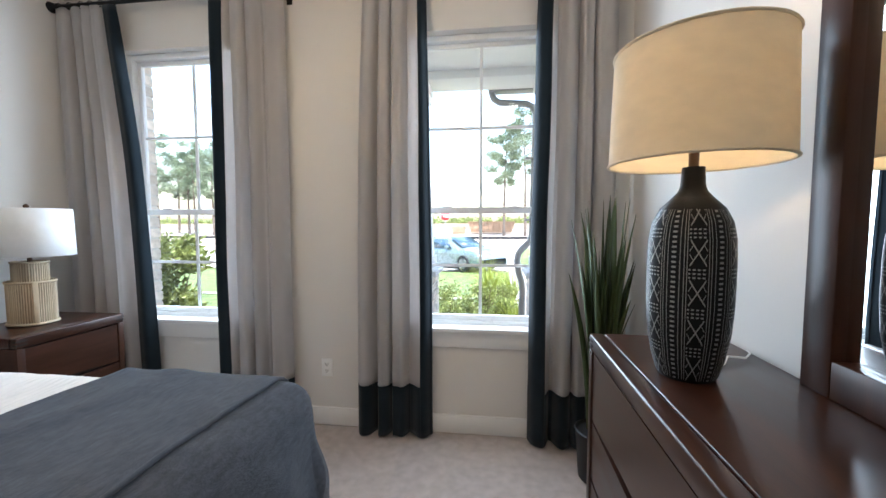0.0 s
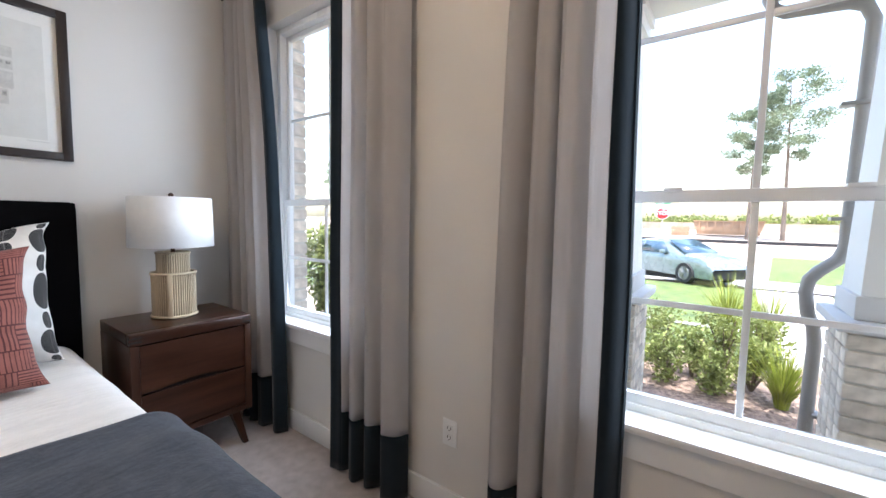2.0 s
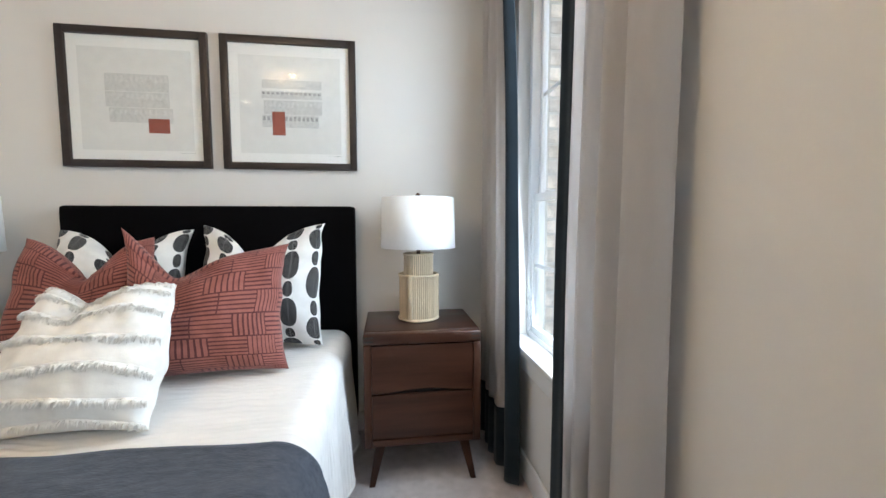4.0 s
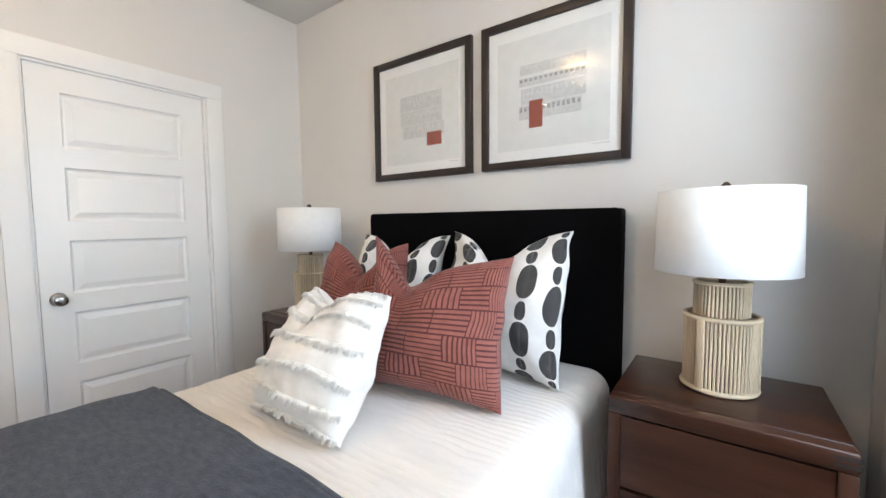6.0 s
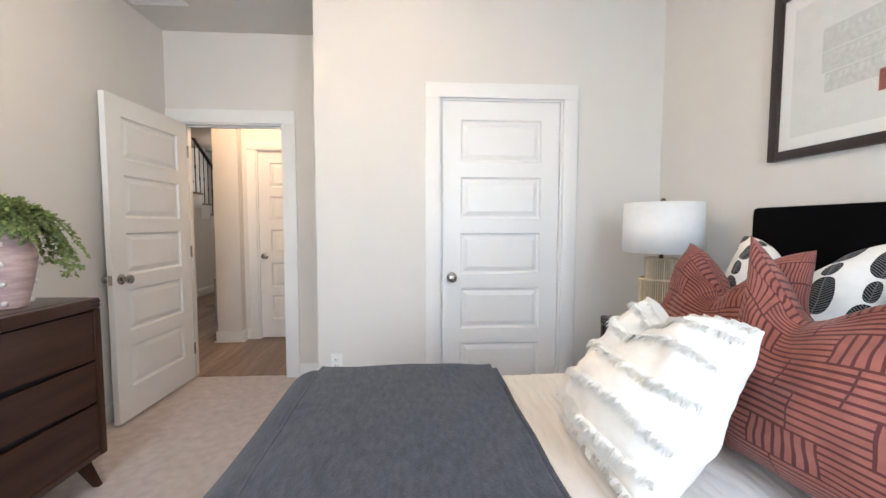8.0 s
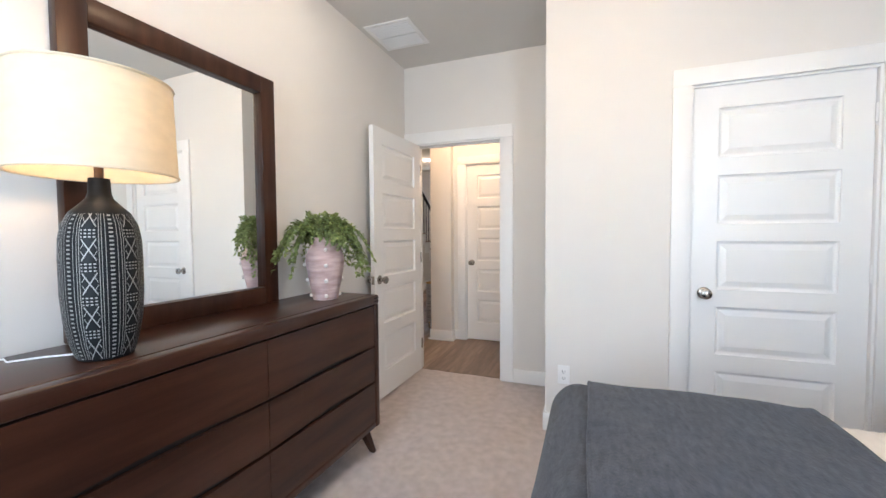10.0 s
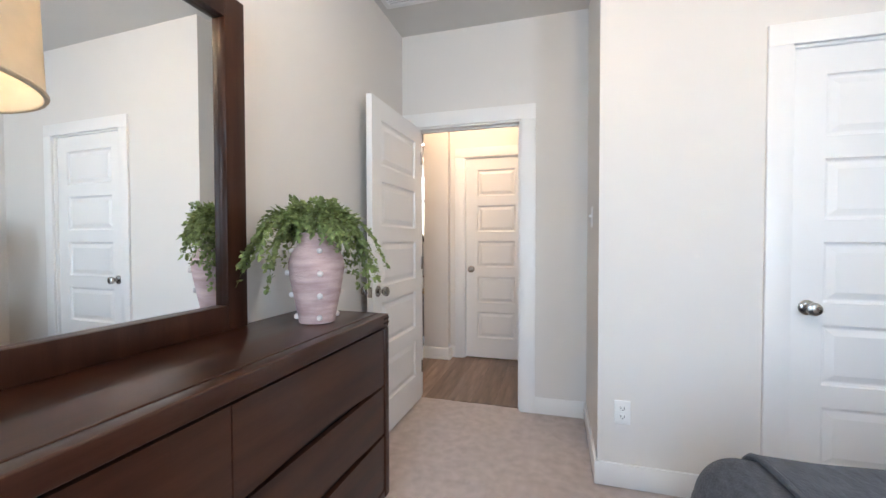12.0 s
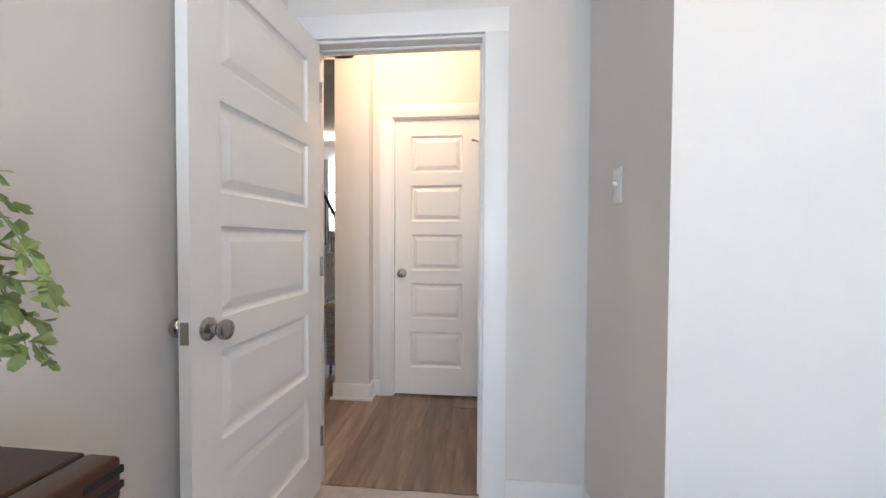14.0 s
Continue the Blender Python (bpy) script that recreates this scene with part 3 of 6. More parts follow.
def mudcloth(m):
    """White scratched bands: crosses between dashes, and columns of stitches."""
    u, v = uv_of(m)
    n = 12.0
    c = math_node(m, "FRACT", math_node(m, "MULTIPLY", u, n))
    k = math_node(m, "MODULO", math_node(m, "FLOOR", math_node(m, "MULTIPLY", u, n)), 2.0)
    x = math_node(m, "ABSOLUTE", math_node(m, "SUBTRACT", c, 0.5))
    edge = math_node(m, "MULTIPLY", math_node(m, "GREATER_THAN", x, 0.425), math_node(m, "LESS_THAN", x, 0.455))
    rowv = math_node(m, "MULTIPLY", v, 5.6)
    f = math_node(m, "FRACT", rowv)
    y = math_node(m, "ABSOLUTE", math_node(m, "SUBTRACT", f, 0.40))
    cross = math_node(m, "MULTIPLY", math_node(m, "LESS_THAN", math_node(m, "ABSOLUTE", math_node(m, "SUBTRACT", math_node(m, "MULTIPLY", y, 1.05), x)), 0.034), math_node(m, "LESS_THAN", x, 0.34))
    in_x = math_node(m, "LESS_THAN", y, 0.33)
    chev = math_node(m, "MULTIPLY", math_node(m, "LESS_THAN", math_node(m, "ABSOLUTE", math_node(m, "SUBTRACT", math_node(m, "ADD", y, x), 0.40)), 0.018), math_node(m, "MULTIPLY", math_node(m, "GREATER_THAN", x, 0.22), math_node(m, "LESS_THAN", x, 0.36)))
    dash_rows = math_node(m, "MULTIPLY", math_node(m, "GREATER_THAN", math_node(m, "FRACT", math_node(m, "MULTIPLY", f, 10.0)), 0.6), math_node(m, "GREATER_THAN", f, 0.76))
    dash = math_node(m, "MULTIPLY", dash_rows, math_node(m, "GREATER_THAN", math_node(m, "FRACT", math_node(m, "MULTIPLY", c, 5.0)), 0.42))
    first = math_node(m, "ADD", math_node(m, "MULTIPLY", math_node(m, "MAXIMUM", cross, chev), in_x), math_node(m, "MULTIPLY", dash, math_node(m, "LESS_THAN", x, 0.38)))
    stitch = math_node(m, "MULTIPLY", math_node(m, "GREATER_THAN", math_node(m, "FRACT", math_node(m, "MULTIPLY", v, 44.0)), 0.6), math_node(m, "LESS_THAN", x, 0.10))
    stitch2 = math_node(m, "MULTIPLY", math_node(m, "GREATER_THAN", x, 0.25), math_node(m, "LESS_THAN", x, 0.28))
    second = math_node(m, "MAXIMUM", stitch, stitch2)
    body = math_node(m, "MULTIPLY", math_node(m, "LESS_THAN", v, 0.80), math_node(m, "GREATER_THAN", v, 0.015))
    mark = math_node(m, "ADD", math_node(m, "MULTIPLY", first, math_node(m, "SUBTRACT", 1.0, k)), math_node(m, "MULTIPLY", second, k))
    mark = math_node(m, "MULTIPLY", math_node(m, "MINIMUM", math_node(m, "MAXIMUM", mark, edge), 0.55), body)
    return recolor(m, mark, (0.50, 0.50, 0.48))


mudcloth(CERAMIC)


# ---- curtains ----
def curtain(cx_top, cx_bot, w_top, w_bot, band_side, folds, seed, rod_z):
    """A pinch-pleated panel: linen field, dark leading band down one edge, dark hem."""
    ob = thing("curtain", pose(0, 0, 0), "floor-length oatmeal linen curtain with dark teal edge and hem", "curtain", "window curtains")
    rnd = random.Random(seed)
    ph = rnd.uniform(0, 6.28)
    amps = [rnd.uniform(0.6, 1.2) for _ in range(folds + 2)]
    z_top, z_hem, z_bot = rod_z - 0.012, 0.315, 0.012

    def at(u, z):
        k = (z_top - z) / (z_top - z_bot)
        k2 = 1 - (1 - k) ** 2.2
        cx, w = cx_top + (cx_bot - cx_top) * k2, w_top + (w_bot - w_top) * k2
        a = amps[min(int(u * folds), folds)]
        warp = u + 0.03 * math.sin(9 * u + ph) + 0.005 * math.sin(2.1 * z + ph)
        wave = math.sin(2 * math.pi * folds * warp + ph)
        depth = 0.034 * a * (0.75 + 0.5 * k) * (1.35 * wave - 0.35 * wave ** 3) + 0.006 * math.sin(2 * math.pi * folds * 2.3 * warp + 1)
        pinch = 1 - 0.5 * math.exp(-((z - z_top) / 0.12) ** 2)
        y = 2.292 + depth * pinch + 0.004 * wob(u * 4, z * 1.2, seed)
        x = cx + (u - 0.5) * w + 0.012 * math.cos(2 * math.pi * folds * warp + ph) + 0.006 * wob(u * 3, z * 1.5, seed + 9)
        return Vector((x, y, z))

    b = 0.16
    lo, hi = (0.0, 1 - b) if band_side > 0 else (b, 1.0)
    q0, q1 = (1 - b, 1.0) if band_side > 0 else (0.0, b)

    def patch(u0, u1, z0, z1, nu, nv, off=0.0):
        return sheet(nu, nv, lambda u, v: at(u0 + (u1 - u0) * u, z0 + (z1 - z0) * v) + Vector((0, off, 0)))

    thicken(part("curtain_panel", patch(lo, hi, z_hem, z_top, 90, 50), CURTAIN, ob), 0.003)
    thicken(part("hem_band", patch(lo, hi, z_bot, z_hem, 90, 8), TEAL, ob, "dark teal hem band"), 0.0035)
    thicken(part("edge_band", patch(q0, q1, z_bot, z_top, 24, 56), TEAL, ob, "dark teal leading edge"), 0.0035)
    for i in range(folds + 1):
        p = at((i + 0.25) / (folds + 0.5), z_top)
        part("ring", tube([(p.x + 0.021 * math.cos(t), 2.292, rod_z + 0.021 * math.sin(t)) for t in [k * math.pi / 7 for k in range(15)]], 0.0028, 6, cap=False), BLACKM, ob, "black curtain ring")
    return ob


def rod(x0, x1, z):
    ob = thing("curtain_rod", pose(0, 0, 0), "black metal curtain rod with ball finials above the window", "curtain rod", "curtain rods")
    part("rod", tube([(x0, 2.292, z), (x1, 2.292, z)], 0.0125, 14), BLACKM, ob)
    for x, s in ((x0, -1), (x1, 1)):
        f = part("finial", lathe([(0, 0), (0.02, 0), (0.02, 0.018), (0.013, 0.024), (0.026, 0.042), (0.033, 0.060), (0.026, 0.08), (0.010, 0.092), (0, 0.093)], 20), BLACKM, ob)
        f.matrix_basis = pose(x, 2.292, z, 0, 90 * s, 0)
        part("bracket", boxes((x - s * 0.06 - 0.008, 2.292, z - 0.02, x - s * 0.06 + 0.008, WY - 0.006, z - 0.008), (x - s * 0.06 - 0.018, WY - 0.006, z - 0.05, x - s * 0.06 + 0.018, WY, z + 0.03), bevel=0.002), BLACKM, ob)


ROD = 2.64
rod(-2.60, -1.05, ROD)
rod(-0.70, 0.76, ROD)
curtain(-2.42, -2.325, 0.40, 0.56, 1, 5, 3, ROD)
curtain(-1.345, -1.355, 0.46, 0.47, -1, 4, 7, ROD)
curtain(-0.435, -0.455, 0.36, 0.45, 1, 4, 12, ROD)
curtain(0.557, 0.542, 0.40, 0.44, -1, 4, 21, ROD)


# ---- case furniture ----
def drawer_front(x0, x1, z0, z1, y, t=0.018, scoop=0.0, n=24):
    """A front whose lower edge curves up into a finger scoop."""
    bm = bmesh.new()
    top, bot = [], []
    for i in range(n + 1):
        u = i / n
        x = x0 + (x1 - x0) * u
        lift = scoop * max(0.0, math.sin(math.pi * u)) ** 2
        bot.append((x, z0 + lift)), top.append((x, z1))
    front = [[bm.verts.new((x, y, z)) for x, z in r] for r in (bot, top)]
    back = [[bm.verts.new((x, y + t, z)) for x, z in r] for r in (bot, top)]
    for i in range(n):
        bm.faces.new((front[0][i], front[0][i + 1], front[1][i + 1], front[1][i]))
        bm.faces.new((back[0][i], back[1][i], back[1][i + 1], back[0][i + 1]))
        bm.faces.new((front[0][i], back[0][i], back[0][i + 1], front[0][i + 1]))
        bm.faces.new((front[1][i], front[1][i + 1], back[1][i + 1], back[1][i]))
    for i in (0, n):
        bm.faces.new((front[0][i], front[1][i], back[1][i], back[0][i]))
    edges = [e for e in bm.edges if all(abs(v.co.y - y) < 1e-6 for v in e.verts) and len(e.link_faces) == 2 and any(abs(f.calc_center_median().y - y) > 1e-4 for f in e.link_faces)]
    bmesh.ops.bevel(bm, geom=edges, offset=0.0013, segments=2, affect="EDGES")
    return bm


def chest(name, m, w, d, h, cols, row_z, leg_h, label, category, group=""):
    """Drawers in a thick espresso case on splayed legs; the front faces -y."""
    ob = thing(name, m, label, category, group)
    y0, y1 = -d / 2, d / 2
    top_t, post = 0.052, 0.035
    bot = leg_h
    top = part("top", boxes((-w / 2, y0 + 0.047, h - top_t, w / 2, y1, h), bevel=0.0045, seg=3), ESPRESSO_H, ob)
    part("front_edge_board", boxes((-w / 2, y0, h - top_t, w / 2, y0 + 0.044, h - 0.0005), bevel=0.0055, seg=3), ESPRESSO_H, top)
    for s in (-1, 1):
        a, b = sorted((s * w / 2, s * (w / 2 - post)))
        part("side_panel", boxes((a, y0, bot, b, y1, h - top_t - 0.001), bevel=0.003), ESPRESSO, ob)
        for zz in (h - 0.017, h - 0.035):
            a2, b2 = sorted((s * (w / 2 - 0.0), s * (w / 2 - 0.045)))
            part("joint_key", boxes((a2 - (0.001 if s < 0 else 0), y0 - 0.001, zz - 0.004, b2 + (0.001 if s > 0 else 0), y0 + 0.02, zz + 0.004)), DARKIN, top, "dark finger joint")
    part("bottom_rail", boxes((-w / 2 + post, y0 + 0.004, bot, w / 2 - post, y1, bot + 0.03), bevel=0.002), ESPRESSO_H, ob)
    # solid filler whose dark colour gives the shade behind the drawers
    part("carcass", boxes((-w / 2 + post, y0 + 0.03, bot + 0.03, w / 2 - post, y1 - 0.004, h - top_t - 0.001)), DARKIN, ob, "near-black filler box with the case's inner shade in its colour")
    cw = (w - 2 * post) / cols
    for c in range(cols):
        x0 = -w / 2 + post + c * cw
        for k, (z0, z1) in enumerate(row_z):
            part("drawer", drawer_front(x0 + 0.0008, x0 + cw - 0.0008, z0, z1, y0 + 0.006, scoop=0.017 if k < len(row_z) - 1 else 0.0), ESPRESSO_H, ob)
    for sx in (-1, 1):
        for sy in (-1, 1):
            p = Vector((sx * (w / 2 - 0.075), sy * (d / 2 - 0.07), bot + 0.001))
            q = Vector((sx * (w / 2 - 0.03), sy * (d / 2 - 0.03), 0.0))
            bm = bmesh.new()
            rings = [[bm.verts.new(c + Vector((a * r, b * r, 0))) for a, b in ((-1, -1), (1, -1), (1, 1), (-1, 1))] for c, r in ((p, 0.024), (q, 0.013))]
            for i in range(4):
                bm.faces.new((rings[0][i], rings[0][(i + 1) % 4], rings[1][(i + 1) % 4], rings[1][i]))
            bm.faces.new(rings[0]), bm.faces.new(rings[1])
            part("leg", bm, ESPRESSO, ob)
    return ob


chest("dresser", pose(0.634, 0.635, 0, 0, 0, -91.05), 1.59, 0.411, 0.902, 2, [(0.615, 0.842), (0.415, 0.606), (0.186, 0.404)], 0.152, "long espresso wooden dresser with six scooped drawers", "dresser")
ns = chest("nightstand", pose(-2.345, 1.882, 0, 0, 0, 90), 0.542, 0.45, 0.733, 1, [(0.452, 0.674), (0.237, 0.442)], 0.2, "espresso wooden nightstand with two scooped drawers beside the bed", "nightstand", "nightstands")
copy_thing(ns, pose(-2.345, -0.107, 0, 0, 0, 90))

# mirror on the dresser
mir = thing("wall_mirror", pose(0.822, 0.62, 0.902, 0, 0, -1.2), "large upright mirror in a dark brown wooden frame on the dresser", "mirror")
MH, MW, FW = 1.122, 0.432, 0.082
part("frame_stile", boxes((-0.010, -MW, 0, 0.030, -MW + FW, MH), bevel=0.003), ESPRESSO, mir)
part("frame_stile", boxes((-0.010, MW - FW, 0, 0.030, MW, MH), bevel=0.003), ESPRESSO, mir)
part("frame_rail", boxes((-0.0095, -MW + FW, MH - FW, 0.030, MW - FW, MH - 0.0005), bevel=0.003), ESPRESSO, mir)
part("frame_rail", boxes((-0.0095, -MW + FW, 0.0005, 0.030, MW - FW, FW), bevel=0.003), ESPRESSO, mir)
part("mirror_glass", boxes((0.018, -MW + FW - 0.002, FW - 0.002, 0.024, MW - FW + 0.002, MH - FW + 0.002)), MIRROR, mir, "clear silvered mirror glass", smooth=False)


# ---- bed ----
bed = thing("bed", pose(-2.66, 0.826, 0), "double bed with a tall black upholstered headboard", "bed")
part("headboard", boxes((0.005, -0.719, 0.12, 0.094, 0.719, 1.318), bevel=0.011, seg=4), BLACKCLOTH, bed)
hb = bed.children[0]
for x in (0.012, 0.087):
    part("piping", tube([(x, -0.712, 0.14), (x, -0.714, 1.29), (x, -0.70, 1.315), (x, 0.70, 1.315), (x, 0.714, 1.29), (x, 0.712, 0.14)], 0.0055, 8), BLACKCLOTH, hb)
part("bed_base", boxes((0.1, -0.655, 0.10, 1.99, 0.655, 0.32), bevel=0.01), BLACKCLOTH, bed)
part("mattress", boxes((0.1, -0.64, 0.32, 2.01, 0.64, 0.61), bevel=0.05, seg=4), COVER, bed)
for x in (0.2, 1.95):
    for y in (-0.58, 0.58):
        part("leg", boxes((x - 0.025, y - 0.025, 0, x + 0.025, y + 0.025, 0.1), bevel=0.003), BLACKCLOTH, bed)


def drape(x_un, y_un, x_edge, half, mid, r, top, flare, floor_z):
    """A cloth point, from its unfolded place, over a bed with rounded edges."""
    ex, ey = max(0.0, x_un - (x_edge - r)), max(0.0, abs(y_un - mid) - (half - r))
    d = math.hypot(ex, ey)
    if d < 1e-6:
        return Vector((x_un, y_un, top)), 0.0
    ux, uy = ex / d, ey / d * (1 if y_un > mid else -1)
    arc = r * math.pi / 2
    if d < arc:
        h, drop = r * math.sin(d / r), r * (1 - math.cos(d / r))
    else:
        h, drop = r + flare * (d - arc), r + (d - arc)
    drop = min(drop, top - floor_z)
    return Vector((min(x_un, x_edge - r) + h * ux, max(mid - half + r, min(mid + half - r, y_un)) + h * uy, top - drop)), max(0.0, d - arc)


MID = 0.845


def cover_at(u, v):
    x, y = -2.555 + 2.52 * u, MID - 1.28 + 2.56 * v
    p, hang = drape(x, y, -0.60, 0.67, MID, 0.085, 0.640, 0.05, 0.05)
    phase = x / 0.03 + 1.7 * wob(x * 1.4, y * 1.8, 2) + 0.9 * wob(x * 6, y * 8, 8) + 0.5 * wob(x * 15, y * 5, 4)
    ridge = 0.0075 * (abs(math.sin(math.pi * phase)) ** 0.45 - 0.6) * (0.45 + 1.6 * abs(wob(x * 6, y * 3.5, 7))) + 0.002 * wob(x * 40, y * 10, 3)
    soft = 0.006 * wob(x * 3, y * 3, 4)
    if hang == 0:
        p.z += ridge + soft
    else:
        s = 1 if y > MID else -1
        p.y += s * (ridge * 0.8 + soft + 0.018 * min(1, hang * 3) * math.sin(x * 17 + 2 * wob(x, 1, 3)))
    return p


cov = thing("coverlet", pose(0, 0, 0), "white crinkled cotton coverlet hanging to the floor round the bed", "bedspread")
thicken(part("cloth", sheet(640, 110, cover_at), COVER, cov, angle=80), 0.004)

part("hem", tube([cover_at(i / 120, 0.0) for i in range(121)], 0.006, 6), COVER, cov, "stitched white hem")
part("hem", tube([cover_at(i / 120, 1.0) for i in range(121)], 0.006, 6), COVER, cov, "stitched white hem")


def throw_at(u, v, x0=-1.40, lift=0.020, length=1.32, wide=1.0, mid=MID):
    x, y = x0 + 0.015 * wob(v * 6, 1, 3) + length * u, mid + (-1.16 + 2.32 * v) * wide
    r = 0.085 + lift
    p, hang = drape(x, y, -0.685 + r, 0.585 + r, MID, r, 0.555 + r, 0.12, 0.06)
    puff = 0.010 * math.exp(-((u - 0.0) / 0.02) ** 2)
    wr = 0.005 + 0.009 * wob(x * 4 + y, y * 2.2, 6) + 0.002 * wob(x * 11, y * 8, 2) + 0.008 * max(0, math.sin(9 * x - 6 * y + 4 * wob(x * 1.5, y * 1.5, 9))) ** 2
    if hang == 0:
        p.z += wr + puff * 0.3
    else:
        ex = max(0.0, x + 0.645)
        n = Vector((ex, (y - MID) * 0.6, 0)).normalized()
        p += n * (wr + 0.03 * min(1, hang * 3) * math.sin(13 * (x if abs(y - MID) > 0.6 else y) + 2 * wob(x, y, 4)))
    return p


th = thing("throw_blanket", pose(0, 0, 0), "dark slate wool throw folded across the foot of the bed", "blanket")
thicken(part("cloth", sheet(120, 150, throw_at), THROW, th, angle=80), 0.010)
thicken(part("folded_layer", sheet(70, 150, lambda u, v: throw_at(u, v, -1.375, 0.036, 0.66, 0.985)), THROW, th, angle=80), 0.010)
part("fold_edge", tube([throw_at(1.0, v / 60, -1.375, 0.036, 0.66, 0.985) for v in range(61)], 0.0075, 8), THROW, th)


# ---- pillows ----
def pillow(name, m, w, h, t, material, label, chop=(0.0, 0.1, 0.3), seed=0, n=60, bow=0.07, pinch=0.0, ears=(0.0, 0.0)):
    """A plump square cushion with eared corners and a chopped top edge that pulls creases into its face."""
    ob = thing(name, m, label, "pillow", "bed pillows")
    c0, depth, wide = chop

    def face(side):
        def fn(u, v):
            a, b = math.sin((u - 0.5) * math.pi), math.sin((v - 0.5) * math.pi)
            fat = (max(0.0, 1 - a * a) * max(0.0, 1 - b * b)) ** 0.42
            k = max(0.0, (b + 0.35) / 1.35) ** 1.6
            ear = (a * b) ** 6
            x = w / 2 * a * (1 - bow * (1 - b * b) + 0.05 * ear) * (1 - pinch * k)
            x += 0.012 * wob(b * 3 + seed, seed, 2) * abs(a)
            z = h / 2 * b * (1 - 0.06 * (1 - a * a)) + h / 2
            notch = math.exp(-abs((a - c0) / wide) ** 1.5)
            z -= depth * k * notch
            z += k * (ears[0] * max(0.0, -a) ** 2 + ears[1] * max(0.0, a) ** 2)
            sag = 1.0 + 0.30 * (-b) * (1 - abs(b))
            dent = 1 - 0.55 * k * math.exp(-((a - c0) / (wide * 0.8)) ** 2)
            away = math.hypot(a - c0, 1.0 - b)
            spread = math.atan2(a - c0, 1.05 - b)
            pull = 0.010 * math.exp(-(away / 0.75) ** 2) * math.sin(7 * spread + seed) * min(1.0, away * 3) * (1 if depth > 0.03 else 0.3)
            crease = 0.017 * wob(a * 2.4 + seed, b * 2.1, side) + 0.005 * wob(a * 5 + seed, b * 7, side) + pull
            y = side * (t / 2 * 1.06 * fat * sag * dent + crease * min(1, fat * 2.5)) + 0.02 * ear * math.sin(seed * 2.0 + 3 * a)
            return (x, y, z)
        return fn

    bm = sheet(n, n, face(-1))
    sheet(n, n, face(1), bm)
    bmesh.ops.remove_doubles(bm, verts=bm.verts, dist=0.0008)
    part("cushion", bm, material, ob, angle=80)
    return ob, face


BWL = "ivory linen pillow with columns of black feathered ovals against the headboard"
RL = "rust cotton pillow with a dark woven-block stripe pattern"
pillow("pillow", pose(-2.275, 1.115, 0.655, -14, 0, 84), 0.59, 0.59, 0.22, IVORY, BWL, (-0.12, 0.19, 0.42), 1, pinch=0.05)
pillow("pillow", pose(-2.275, 0.475, 0.655, -20, 0, 92), 0.59, 0.59, 0.22, IVORY, BWL, (0.05, 0.18, 0.42), 2, pinch=0.05)
pillow("pillow", pose(-2.05, 0.53, 0.66, -13, 0, 96), 0.54, 0.54, 0.22, RUST, RL, (0.0, 0.17, 0.5), 3, pinch=0.22)
pillow("pillow", pose(-1.93, 1.035, 0.655, -14, 0, 97), 0.57, 0.49, 0.25, RUST, RL, (-0.42, 0.12, 0.46), 4, ears=(0.115, 0.015))
wp, wface = pillow("pillow", pose(-1.535, 0.84, 0.655, -33, 0, 91), 0.40, 0.45, 0.25, FRINGE, "cream woven pillow with rows of frayed fringe", (-0.2, 0.06, 0.4), 5, bow=-0.02, pinch=0.12)
rnd = random.Random(5)
front = wface(-1)
for row in (0.13, 0.27, 0.41, 0.55, 0.69, 0.83, 0.955):
    # a ruffled heading with frayed threads hanging from it
    def ruffle(u, v):
        uu = 0.03 + 0.94 * u
        top = row + 0.010 * math.sin(9 * uu + row * 20) + 0.004 * wob(uu * 25, row, 4)
        p = Vector(front(uu, max(0.01, top - 0.024 * v * (1 + 0.5 * wob(uu * 60, row * 9, 2)))))
        out = 0.002 + 0.010 * v * (0.6 + 0.6 * math.sin(uu * 95 + 4 * wob(uu * 11, row * 7, 6)))
        return p + Vector((0.003 * v * wob(uu * 70, row, 8), -out, 0.002 * v))
    strip = part("fringe", sheet(260, 3, ruffle), FRINGE, wp, "frayed cream fringe", angle=80)
    thicken(strip, 0.0015)
    bm = bmesh.new()
    for i in range(420):
        u = rnd.random()
        a = ruffle(u, 0.35)
        b = ruffle(min(1.0, max(0.0, u + rnd.uniform(-0.008, 0.008))), 1.0) + Vector((rnd.uniform(-0.005, 0.005), -rnd.uniform(0.0, 0.006), -rnd.uniform(0.002, 0.02)))
        wdt = rnd.uniform(0.0008, 0.0016)
        vs = [bm.verts.new(p + Vector((s * wdt * k, -0.001, 0))) for p, k in ((a, 1), ((a + b) / 2 + Vector((0, -0.002, 0)), 1.0), (b, 0.5)) for s in (-1, 1)]
        bm.faces.new((vs[0], vs[1], vs[3], vs[2])), bm.faces.new((vs[2], vs[3], vs[5], vs[4]))
    thicken(part("fringe_threads", bm, FRINGE, wp), 0.0008)


